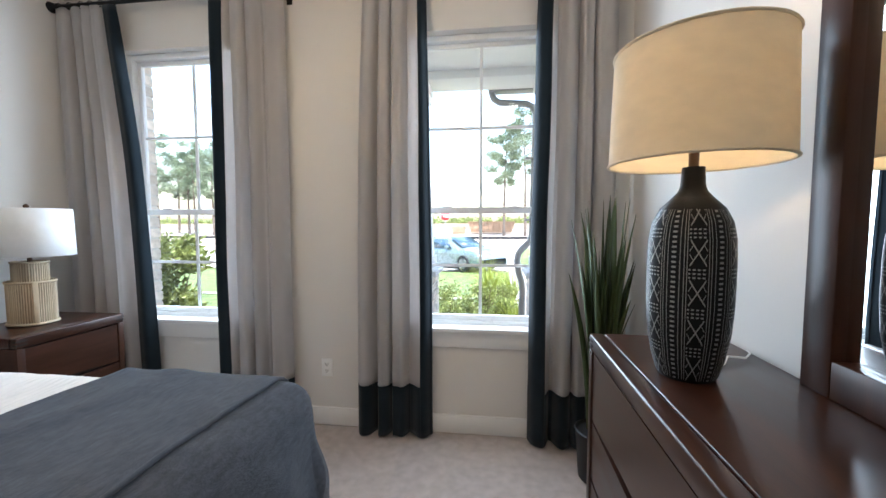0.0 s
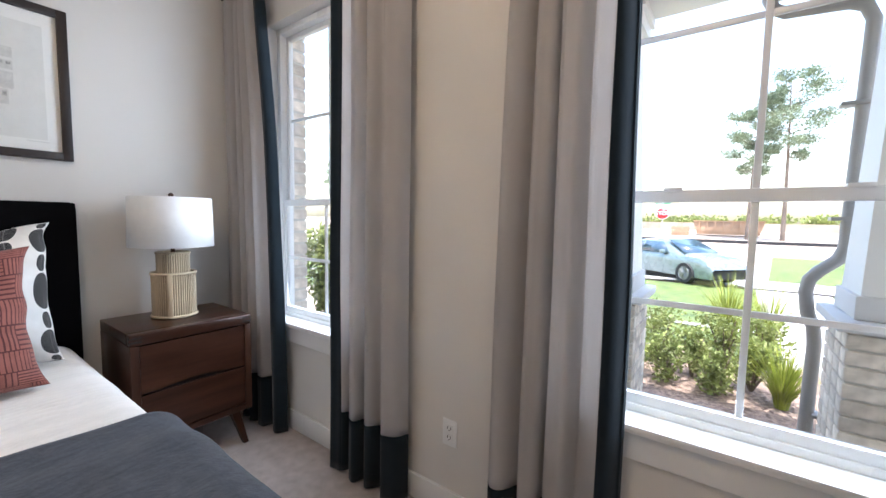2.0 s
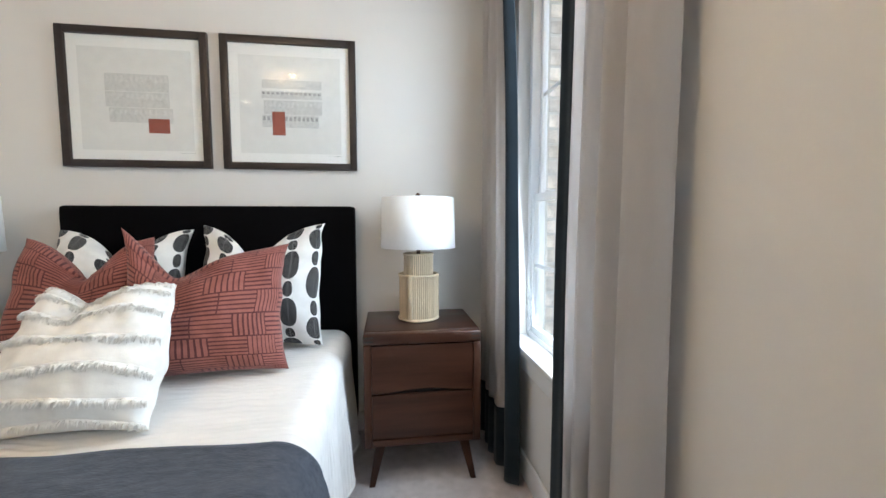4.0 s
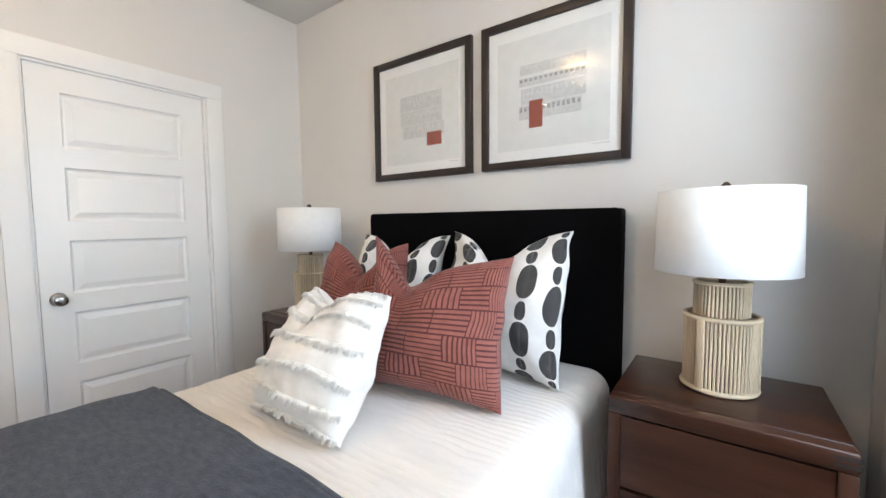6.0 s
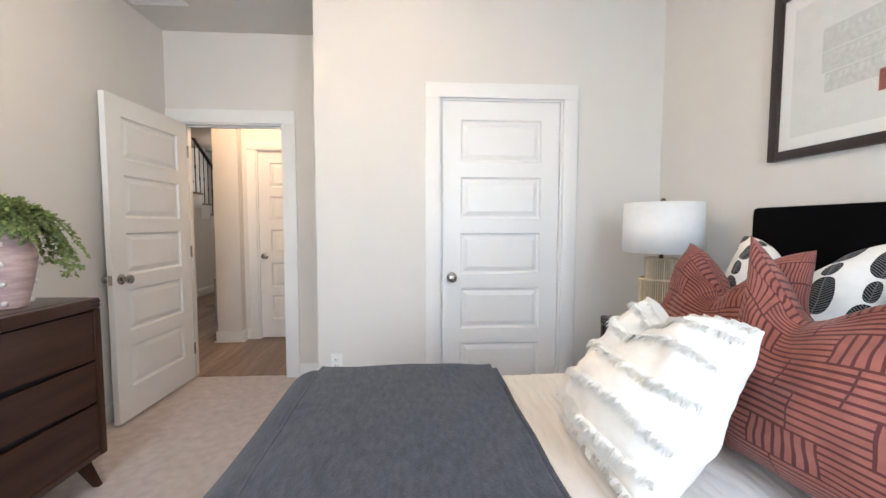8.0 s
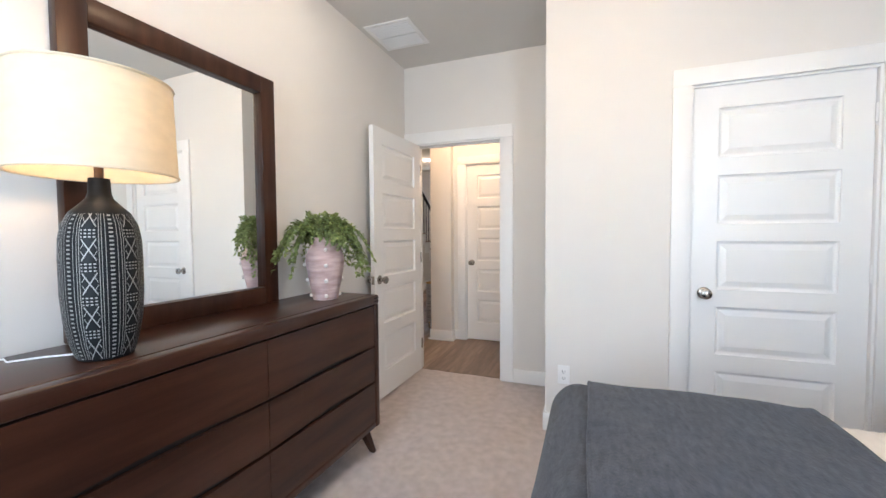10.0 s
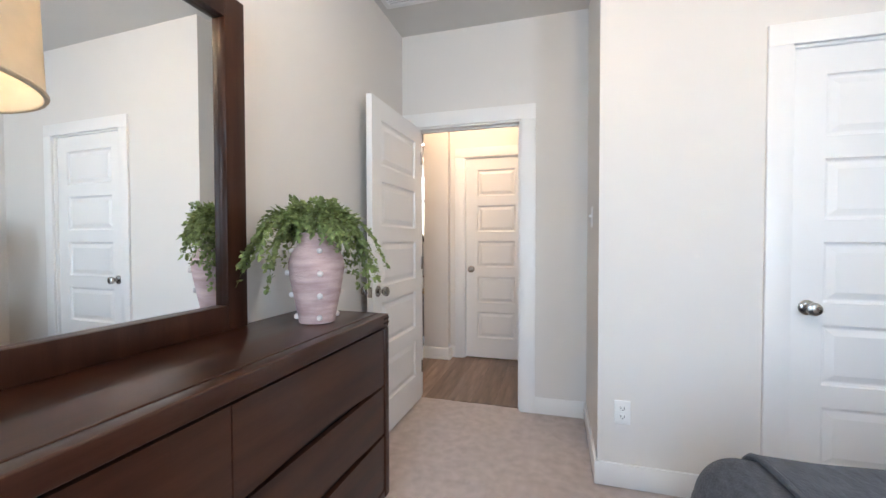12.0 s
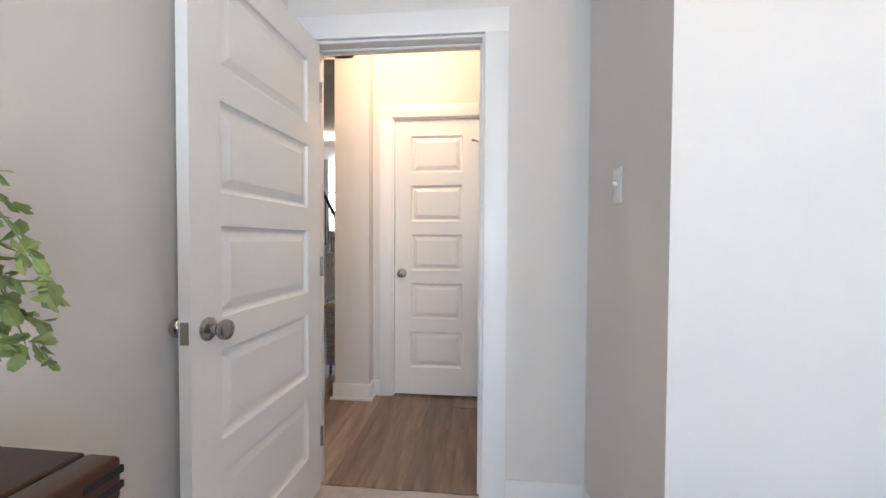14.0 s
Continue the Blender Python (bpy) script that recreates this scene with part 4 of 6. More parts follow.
# ---- table lamps ----
def rattan_lamp(m):
    ob = thing("table_lamp", m, "bleached rattan table lamp with a white drum shade on the nightstand", "table lamp", "nightstand lamps")
    body = bmesh.new()
    for r, z0, z1, n in ((0.096, 0.012, 0.232, 58), (0.072, 0.236, 0.338, 44)):
        for i in range(n):
            a = 2 * math.pi * i / n
            tube([(r * math.cos(a), r * math.sin(a), z0), (r * math.cos(a + 0.006), r * math.sin(a + 0.006), z1)], 0.0038, 6, body)
    part("reeds", body, REED, ob)
    for r, z, t in ((0.1, 0.010, 0.0075), (0.098, 0.232, 0.0075), (0.074, 0.338, 0.006)):
        part("ring", tube([(r * math.cos(a), r * math.sin(a), z) for a in [k * math.pi / 20 for k in range(41)]], t, 8, cap=False), REED, ob)
    for a in (-0.5, 1.6, 3.7):
        part("binding", boxes((-0.012, -0.004, 0.01, 0.012, 0.004, 0.236), bevel=0.003), REED, ob).matrix_basis = pose(0.101 * math.cos(a), 0.101 * math.sin(a), 0, 0, 0, math.degrees(a) + 90)
    # added inner cylinder, coloured as the shade seen between the reeds
    part("core", lathe([(0, 0.004), (0.088, 0.004), (0.088, 0.228), (0.064, 0.236), (0.064, 0.334), (0, 0.334)], 24), REEDCORE, ob)
    part("stem", lathe([(0, 0.33), (0.010, 0.33), (0.010, 0.40), (0.016, 0.402), (0.016, 0.46), (0, 0.46)], 12), BRONZE, ob)
    sh = part("shade", lathe([(0.189, 0.372), (0.183, 0.626)], 56), SHADEW, ob, "white linen drum shade")
    thicken(sh, 0.003)
    part("spider", boxes((-0.183, -0.0015, 0.618, 0.183, 0.0015, 0.621), (-0.0015, -0.183, 0.618, 0.0015, 0.183, 0.621)), BRONZE, ob)
    part("harp", tube([(0.0, 0.045 * math.sin(t), 0.44 + 0.19 * (1 - math.cos(t)) / 2) for t in [k * math.pi / 10 for k in range(11)]], 0.002, 6), BRONZE, ob)
    part("finial", lathe([(0, 0.62), (0.008, 0.62), (0.006, 0.628), (0.013, 0.636), (0.013, 0.642), (0.006, 0.65), (0, 0.652)], 14), BRONZE, ob)
    return ob


lm = rattan_lamp(pose(-2.385, 1.882, 0.733))
copy_thing(lm, pose(-2.345, -0.19, 0.733, 0, 0, 20))

bl = thing("table_lamp", pose(0.588, 1.081, 0.902), "black stoneware lamp with white marks and a lit cream shade", "table lamp")
prof = [(0, 0), (0.060, 0), (0.066, 0.008), (0.078, 0.05), (0.088, 0.11), (0.0925, 0.18), (0.093, 0.28), (0.091, 0.335), (0.084, 0.375), (0.068, 0.408), (0.045, 0.432), (0.031, 0.448), (0.0265, 0.462), (0.025, 0.49), (0.024, 0.505), (0, 0.505)]
part("body", lathe(prof, 64, uv=True), CERAMIC, bl, "black bottle-shaped body with white scratched marks")
part("stem", lathe([(0, 0.50), (0.011, 0.50), (0.011, 0.56), (0.018, 0.562), (0.018, 0.60), (0, 0.60)], 14), BRONZE, bl)
part("bulb", ball(bmesh.new(), (0.0, 0.0, 0.632), 0.028, 1.2), GLOW, bl, "lit warm bulb").visible_shadow = False
shade_b = part("shade", lathe([(0.186, 0.512), (0.1862, 0.518), (0.1782, 0.772), (0.178, 0.778)], 72), SHADEC, bl, "lit cream linen drum shade")
thicken(shade_b, 0.003)
for z, r in ((0.515, 0.1885), (0.776, 0.1803)):
    part("shade_trim", tube([(r * math.cos(a), r * math.sin(a), z) for a in [k * math.pi / 32 for k in range(65)]], 0.0035, 6, cap=False), SHADEC, bl)
part("spider", boxes((-0.177, -0.0015, 0.766, 0.177, 0.0015, 0.769), (-0.0015, -0.177, 0.766, 0.0015, 0.177, 0.769)), BRONZE, bl)
cordp = [(0.66, 1.10, 0.906), (0.72, 1.16, 0.9065), (0.76, 1.22, 0.9065), (0.80, 1.21, 0.907), (0.835, 1.25, 0.908), (0.857, 1.30, 0.90), (0.858, 1.33, 0.6)]
cord = tagged(part("power_cord", tube(cordp, 0.0028, 6), PLATE), "pale lamp cord trailing over the dresser top", "cord")


# ---- vase with fern ----
vs_ = thing("vase", pose(0.60, 0.07, 0.902), "blush terracotta vase studded with white beads on the dresser", "vase")
vprof = [(0, 0.004), (0.05, 0.0), (0.064, 0.003), (0.070, 0.04), (0.082, 0.10), (0.094, 0.165), (0.099, 0.205), (0.096, 0.235), (0.083, 0.262), (0.069, 0.28), (0.063, 0.30), (0.066, 0.318), (0.070, 0.326), (0.064, 0.328), (0.056, 0.31), (0.056, 0.27), (0, 0.26)]
part("body", lathe(vprof, 48), TERRA, vs_)
for k in range(4):
    for r, z, s in ((0.067, 0.026, 0.0105), (0.083, 0.105, 0.0108), (0.0965, 0.185, 0.0108), (0.082, 0.264, 0.0095)):
        a = math.pi * k / 2 + 2.27
        part("bead", ball(bmesh.new(), ((r + 0.004) * math.cos(a), (r + 0.004) * math.sin(a), z), s, 1.0, 10), BEAD, vs_)

fern = thing("fern_spray", pose(0.60, 0.07, 1.205), "trailing green faux fern sprays in the vase", "plant")
rnd = random.Random(11)


def leaf(bm, base, d, side, ln, w):
    """A small rounded leaflet, folded along its midrib."""
    d, side = d.normalized(), side.normalized()
    nrm = d.cross(side)
    lift = nrm * w * 0.25
    rim = [base, base + d * ln * 0.35 + side * w * 0.85 + lift, base + d * ln * 0.75 + side * w * 0.8 + lift, base + d * ln, base + d * ln * 0.75 - side * w * 0.8 + lift, base + d * ln * 0.35 - side * w * 0.85 + lift]
    vs = [bm.verts.new(p) for p in rim]
    mid = bm.verts.new(base + d * ln * 0.5)
    for i in range(6):
        bm.faces.new((vs[i], vs[(i + 1) % 6], mid))


# sprays: direction in degrees, reach, rise and fall of each stem
SPRAYS = [(rnd.uniform(0, 360), rnd.uniform(0.04, 0.11), rnd.uniform(0.07, 0.13), rnd.uniform(0.0, 0.03)) for _ in range(15)]
SPRAYS += [(229 + rnd.uniform(-24, 24), rnd.uniform(0.13, 0.24), rnd.uniform(0.06, 0.10), rnd.uniform(0.08, 0.24)) for _ in range(10)]
SPRAYS += [(150 + rnd.uniform(-35, 35), rnd.uniform(0.07, 0.12), rnd.uniform(0.05, 0.09), rnd.uniform(0.0, 0.05)) for _ in range(4)]
SPRAYS += [(50 + rnd.uniform(-18, 20), rnd.uniform(0.14, 0.25), rnd.uniform(0.06, 0.10), rnd.uniform(0.06, 0.22)) for _ in range(8)]
SPRAYS += [(300 + rnd.uniform(-40, 40), rnd.uniform(0.12, 0.20), rnd.uniform(0.05, 0.09), rnd.uniform(0.06, 0.16)) for _ in range(6)]
for deg, reach, rise, fall in SPRAYS:
    a = radians(deg)
    if math.cos(a) > 0.3:
        reach = min(reach, 0.2 / math.cos(a))
    pts = []
    for i in range(15):
        s = i / 14
        bend = 0.25 * wob(deg, s * 2, 5) * s
        pts.append(Vector((math.cos(a + bend) * (0.015 + reach * s ** 0.85), math.sin(a + bend) * (0.015 + reach * s ** 0.85), 0.03 + rise * math.sin(min(1, s * 1.6) * math.pi * 0.5) - (rise + fall) * max(0, s - 0.35) ** 1.6 * 1.9)))
    bm = tube(pts, [0.0016 - 0.0009 * i / 14 for i in range(15)], 5)
    for i in range(3, 15):
        d = (pts[i] - pts[i - 1]).normalized()
        s = d.cross(Vector((0, 0, 1))).normalized()
        for sg in (-1, 1):
            twig = (s * sg + d * 0.75 + Vector((0, 0, rnd.uniform(-0.7, 0.15)))).normalized()
            ln = rnd.uniform(0.03, 0.052) * (1.15 - i / 24)
            for q in (0.4, 0.7, 1.0):
                at = pts[i] + twig * ln * q
                for s2 in (-1, 1):
                    dd = twig * 0.8 + s2 * d * 0.9 + Vector((rnd.uniform(-0.4, 0.4), rnd.uniform(-0.4, 0.4), rnd.uniform(-0.5, 0.25)))
                    leaf(bm, at, dd, dd.cross(Vector((rnd.uniform(-0.5, 0.5), rnd.uniform(-0.5, 0.5), 1))), rnd.uniform(0.014, 0.023), rnd.uniform(0.0055, 0.0085))
    part("frond", bm, FERN, fern, smooth=False, recalc=False)

# tall grass in the corner
gp = thing("potted_grass", pose(0.645, 2.03, 0), "tall faux snake grass in a dark floor pot by the curtain", "plant")
part("pot", lathe([(0, 0.0), (0.09, 0.0), (0.098, 0.01), (0.115, 0.24), (0.12, 0.25), (0.112, 0.255), (0.106, 0.24), (0, 0.232)], 32), POT, gp)
rnd = random.Random(4)
for k in range(52):
    a, r0 = rnd.uniform(0, 6.283), rnd.uniform(0, 0.06)
    hgt, lean, w0 = rnd.uniform(0.7, 1.24), rnd.uniform(0.0, 0.14), rnd.uniform(0.009, 0.017)
    if rnd.random() < 0.3:
        hgt *= 0.8
    bm = bmesh.new()
    face_a = rnd.uniform(0, 6.283)
    prev = None
    for i in range(10):
        s = i / 9
        c = Vector((math.cos(a) * (r0 + lean * s * s), math.sin(a) * (r0 + lean * s * s), 0.225 + hgt * s * (1 - 0.04 * s)))
        w = w0 * (1 - s ** 6) * (0.7 + 0.5 * math.sin(min(1, s * 2) * 1.57)) + 0.0006
        sd = Vector((math.cos(face_a + s * 0.8), math.sin(face_a + s * 0.8), 0))
        nv = Vector((-sd.y, sd.x, 0)) * w * 0.3
        cur = [bm.verts.new(c - sd * w), bm.verts.new(c + nv), bm.verts.new(c + sd * w)]
        if prev:
            for j in range(2):
                bm.faces.new((prev[j], prev[j + 1], cur[j + 1], cur[j]))
        prev = cur
    thicken(part("blade", bm, BLADE, gp), 0.0012)


# ---- pictures ----
def picture(y0, y1, z0, z1, label, rows, red):
    cy, w, h = (y0 + y1) / 2, y1 - y0, z1 - z0
    ob = thing("framed_print", pose(WX, cy, z0), label, "picture", "pictures over the bed")
    f = 0.037
    part("frame_stile", boxes((0.002, -w / 2, 0, 0.03, -w / 2 + f, h), bevel=0.002), BLACKF, ob)
    part("frame_stile", boxes((0.002, w / 2 - f, 0, 0.03, w / 2, h), bevel=0.002), BLACKF, ob)
    part("frame_rail", boxes((0.002, -w / 2 + f, 0, 0.0295, w / 2 - f, f), bevel=0.002), BLACKF, ob)
    part("frame_rail", boxes((0.002, -w / 2 + f, h - f, 0.0295, w / 2 - f, h), bevel=0.002), BLACKF, ob)
    part("mat_board", boxes((0.003, -w / 2 + f, f, 0.012, w / 2 - f, h - f)), PAPER, ob)
    pr = part("print_sheet", boxes((0.0121, -w / 2 + 0.085, 0.088, 0.0126, w / 2 - 0.085, h - 0.095)), PRINT, ob)
    for a, b, c, d, dark in rows:
        bm = boxes((0.0126, -w / 2 + a * w, c * h, 0.0129, -w / 2 + b * w, d * h))
        part("ink_band", bm, INK, pr)
        n = 13
        for i in range(n):
            s0 = a + (b - a) * (i + 0.15) / n
            part("ink_mark", boxes((0.0129, -w / 2 + s0 * w, (c + (d - c) * 0.55) * h, 0.0131, -w / 2 + (s0 + (b - a) / n * 0.6) * w, (d - (d - c) * 0.12) * h)), INK2 if dark else SOFTINK, pr)
    a, b, c, d = red
    part("ink_block", boxes((0.0131, -w / 2 + a * w, c * h, 0.0134, -w / 2 + b * w, d * h)), INKR, pr, "solid rust block")
    sg = bmesh.new()
    tube([(0.0128, w / 2 - 0.155 + 0.075 * i / 14, 0.078 + 0.003 * math.sin(i * 2.3)) for i in range(15)], 0.0008, 4, sg)
    part("signature", sg, INK2, pr, "scribbled pencil signature")
    gl = part("glass", boxes((0.0185, -w / 2 + f - 0.001, f - 0.001, 0.0205, w / 2 - f + 0.001, h - f + 0.001)), PICGLASS, ob, smooth=False)
    gl.visible_shadow = False
    return ob


ROWS1 = [(0.29, 0.72, 0.555, 0.68, 0), (0.29, 0.72, 0.44, 0.55, 0), (0.31, 0.74, 0.33, 0.435, 0)]
ROWS2 = [(0.29, 0.735, 0.62, 0.685, 0), (0.285, 0.735, 0.545, 0.60, 1), (0.30, 0.735, 0.425, 0.53, 0), (0.285, 0.71, 0.325, 0.42, 1)]
picture(0.096, 0.80, 1.522, 2.222, "framed abstract print of grey rows and a rust square", ROWS1, (0.57, 0.715, 0.255, 0.36))
picture(0.862, 1.56, 1.522, 2.222, "framed abstract print of grey rows and a tall rust block", ROWS2, (0.36, 0.455, 0.265, 0.445))


# ---- fittings ----
def outlet(m):
    ob = thing("wall_outlet", m, "white duplex wall outlet low on the wall", "outlet", "wall outlets")
    part("cover_plate", boxes((-0.036, -0.006, -0.058, 0.036, 0, 0.058), bevel=0.0025), PLATE, ob)
    for z in (-0.02, 0.02):
        sk = part("socket", boxes((-0.017, -0.0085, z - 0.014, 0.017, -0.005, z + 0.014), bevel=0.003), PLATE, ob)
        part("slot", boxes((-0.009, -0.0092, z - 0.003, -0.006, -0.0082, z + 0.008), (0.006, -0.0092, z - 0.003, 0.009, -0.0082, z + 0.008), (-0.003, -0.0092, z - 0.010, 0.003, -0.0082, z - 0.006)), SLOT, sk)
    part("screw", lathe([(0, 0), (0.003, 0), (0.003, 0.001), (0, 0.0014)], 10), PLATE, ob).matrix_basis = pose(0, -0.006, 0, 90, 0, 0)
    return ob


o1 = outlet(pose(-0.921, WY, 0.37))
copy_thing(o1, pose(-0.562, CY, 0.366, 0, 0, 180))

sw = thing("light_switch", pose(AX, -1.077, 1.334), "white toggle light switch on the alcove wall", "switch")
part("cover_plate", boxes((0, -0.036, -0.058, 0.006, 0.036, 0.058), bevel=0.0025), PLATE, sw)
part("toggle", boxes((0.005, -0.005, -0.002, 0.02, 0.005, 0.014), bevel=0.002), PLATE, sw)

vent = thing("ceiling_vent", pose(0.64, -0.88, CH), "white slatted air return vent in the ceiling", "vent")
part("frame", boxes((-0.18, -0.19, -0.008, -0.15, 0.19, 0), (0.15, -0.19, -0.008, 0.18, 0.19, 0), (-0.15, -0.19, -0.008, 0.15, -0.16, 0), (-0.15, 0.16, -0.008, 0.15, 0.19, 0), (-0.15, -0.006, -0.0075, 0.15, 0.006, 0), bevel=0.002), TRIM, vent)
part("backing", boxes((-0.15, -0.16, -0.002, 0.15, 0.16, -0.0005)), SLOT, vent)
for k in range(17):
    y = -0.15 + 0.30 * k / 16
    if abs(y) > 0.01:
        part("slat", boxes((-0.15, -0.0045, -0.0008, 0.15, 0.0045, 0.0008)), TRIM, vent).matrix_basis = pose(0, y, -0.0055, 55, 0, 0)

cl = thing("ceiling_light", pose(-0.63, 0.777, CH), "flush ceiling light with a lit frosted glass bowl", "ceiling light")
part("canopy", lathe([(0, 0), (0.08, 0), (0.078, -0.02), (0.03, -0.035), (0.012, -0.05), (0.012, -0.21), (0.02, -0.216), (0, -0.226)], 28), NICKEL, cl)
bw = part("glass_bowl", lathe([(0.135, -0.075), (0.132, -0.11), (0.115, -0.155), (0.08, -0.185), (0.03, -0.198), (0.012, -0.199)], 40), GLOW, cl, "glowing frosted glass bowl")
bw.visible_shadow = False
dl = thing("recessed_light", pose(0.35, 0.0, CH), "round lit recessed ceiling light with white trim", "ceiling light", "recessed ceiling lights")
part("trim_ring", lathe([(0.06, -0.001), (0.085, -0.001), (0.088, -0.004), (0.08, -0.008), (0.062, -0.006), (0.06, -0.001)], 32), TRIM, dl)
part("lens", lathe([(0, -0.003), (0.061, -0.003)], 32), LENS, dl, "glowing warm lens")
copy_thing(dl, pose(1.75, -4.6, CH))
copy_thing(dl, pose(2.0, -5.7, CH))
sd = thing("smoke_detector", pose(-2.2, -0.55, CH), "round white smoke detector on the ceiling", "detector")
part("body", lathe([(0, -0.036), (0.045, -0.036), (0.06, -0.028), (0.065, -0.006), (0.065, 0), (0, 0)], 32), PLATE, sd)


# ---- hall and stairs ----
stair = thing("staircase", pose(2.72, -7.75, 0), "staircase with white stepped skirt, wooden treads and black iron railing", "staircase", kind="structure")
RISE, RUN, NSTEP = 0.18, 0.265, 12
for k in range(NSTEP):
    y, z = k * RUN, (k + 1) * RISE
    part("riser", boxes((0.012, y, 0 if k == 0 else z - RISE, 0.98, y + RUN, z - 0.028)), TRIM, stair)
    part("tread", boxes((-0.03, y - 0.025, z - 0.028, 0.98, y + RUN, z), bevel=0.006), WOODF, stair)
    part("skirt_block", boxes((-0.012, y - 0.012, z - RISE - 0.09 if k else 0.13, 0.012, y + RUN + 0.012, z - 0.029), bevel=0.002), TRIM, stair)
    for j in (0.25, 0.75):
        p = Vector((0.045, y + RUN * j, z))
        b = part("baluster", tube([p, p + Vector((0, 0, 0.40)), p + Vector((0, 0, 0.44)), p + Vector((0, 0, 0.48)), p + Vector((0, 0, 0.86 + RISE * j))], [0.007, 0.007, 0.014, 0.007, 0.007], 6), BLACKM, stair, "black iron baluster")
for k in range(NSTEP):
    part("stair_side", boxes((0.0, k * RUN, 0, 0.012, (k + 1) * RUN, max(0.02, k * RISE + 0.09))), WALL, stair)
part("handrail", tube([(0.045, -0.05, RISE + 0.84), (0.045, 0.0, RISE + 0.86), (0.045, NSTEP * RUN, (NSTEP + 1) * RISE + 0.86)], 0.03, 10), BLACKM, stair, "black handrail")
part("newel_post", boxes((0.005, -0.10, 0, 0.085, -0.02, 1.18), bevel=0.006), BLACKM, stair)
part("stair_baseboard", boxes((-0.014, 0.0, 0, -0.0005, NSTEP * RUN, 0.13), bevel=0.003), TRIM, stair)
fw = thing("window_hall", pose(3.275, -9.55, 0), "tall white window in the stair room", "window", kind="structure")
part("window_frame", boxes((-0.725, -0.04, 1.3, -0.665, 0.04, 3.4), (0.665, -0.04, 1.3, 0.725, 0.04, 3.4), (-0.665, -0.04, 3.34, 0.665, 0.04, 3.4), (-0.665, -0.04, 1.3, 0.665, 0.04, 1.36), (-0.665, -0.03, 2.33, 0.665, 0.03, 2.37), bevel=0.003), VINYL, fw)
pn = part("pane", boxes((-0.665, -0.003, 1.36, 0.665, 0.003, 3.34)), GLASS, fw, smooth=False)
pn.visible_shadow = False

# upholstered bench behind the hall wall end
BLUEWEAVE = mat("blue_grey_woven_upholstery", (0.24, 0.27, 0.32), 0.9, var=0.3, scale=20, stretch=(0.5, 0.5, 9), bump=0.5, bscale=120, color2=(0.46, 0.48, 0.52))
BRASS = mat("brushed_brass", (0.55, 0.38, 0.16), 0.3, metal=1.0, var=0.05, bump=0.02)
bench = thing("hall_bench", pose(1.19, -3.3, -0.001), "blue-grey striped upholstered bench with a brass top rail in the hall", "bench")
part("seat", boxes((-0.12, -0.38, 0.08, 0.12, 0.38, 0.59), bevel=0.02, seg=3), BLUEWEAVE, bench)
part("rail", tube([(-0.11, -0.37, 0.60), (0.11, -0.37, 0.60), (0.11, 0.37, 0.60), (-0.11, 0.37, 0.60), (-0.11, -0.37, 0.60)], 0.011, 8), BRASS, bench, "thin brass rail")
for bx in (-0.09, 0.09):
    for by in (-0.33, 0.33):
        part("leg", tube([(bx, by, 0), (bx, by, 0.085)], 0.012, 8), BRASS, bench)

# ---- outside materials ----
BRICK = mat("buff_brick", (0.64, 0.56, 0.46), 0.9, var=0.22, scale=16, bump=0.6, bscale=140, island=0.22, color2=(0.70, 0.63, 0.54))
MORTAR = mat("pale_mortar", (0.58, 0.55, 0.49), 0.95, var=0.1, scale=20, bump=0.5)
CASTSTONE = mat("pale_cast_stone", (0.62, 0.62, 0.62), 0.8, var=0.06, bump=0.3)
SIDING = mat("white_painted_board", (0.74, 0.75, 0.74), 0.6, var=0.03, bump=0.1)
GUTTER = mat("pale_taupe_aluminium", (0.30, 0.29, 0.275), 0.45, metal=0.1, var=0.05, bump=0.05)
MULCH = mat("brown_mulch", (0.20, 0.125, 0.095), 0.95, var=0.5, scale=28, bump=1.0, bscale=90, dist=0.02, color2=(0.30, 0.22, 0.17))
LAWN = mat("lawn_grass", (0.10, 0.16, 0.035), 0.9, var=0.3, scale=3, bump=1.0, bscale=160, dist=0.03, color2=(0.15, 0.20, 0.055))
CONC = mat("pale_concrete", (0.36, 0.345, 0.325), 0.9, var=0.1, scale=5, bump=0.4, bscale=120)
DIRT = mat("pale_dirt", (0.33, 0.26, 0.20), 0.95, var=0.2, scale=0.6, bump=0.6, bscale=14, dist=0.05, color2=(0.39, 0.32, 0.25))
SHRUB = mat("shrub_leaves", (0.17, 0.205, 0.055), 0.5, var=0.35, scale=5, bump=0.0, island=0.4, color2=(0.30, 0.34, 0.11), translucent=0.4)
LIME = mat("lime_grass_leaves", (0.26, 0.30, 0.04), 0.6, var=0.3, scale=5, bump=0.0, island=0.35, translucent=0.25)
PINE = mat("pine_needles", (0.21, 0.26, 0.16), 0.7, var=0.3, scale=1, bump=0.0, island=0.35, translucent=0.15)
BARK = mat("pine_bark", (0.17, 0.13, 0.10), 0.95, var=0.3, scale=3, bump=0.6, bscale=12)
CARP = mat("pale_silver_car_paint", (0.17, 0.215, 0.215), 0.28, metal=0.35, var=0.02, bump=0.0, coat=0.8)
CARG = mat("dark_car_glass", (0.03, 0.06, 0.09), 0.08, var=0.05, bump=0.0, spec=0.8)
RUBBER = mat("black_rubber", (0.015, 0.015, 0.016), 0.8, var=0.1, bump=0.1)
RIM = mat("grey_alloy", (0.25, 0.26, 0.27), 0.3, metal=0.9, var=0.05, bump=0.0)
SIGNR = mat("stop_sign_red", (0.55, 0.02, 0.025), 0.45, var=0.04, bump=0.0)
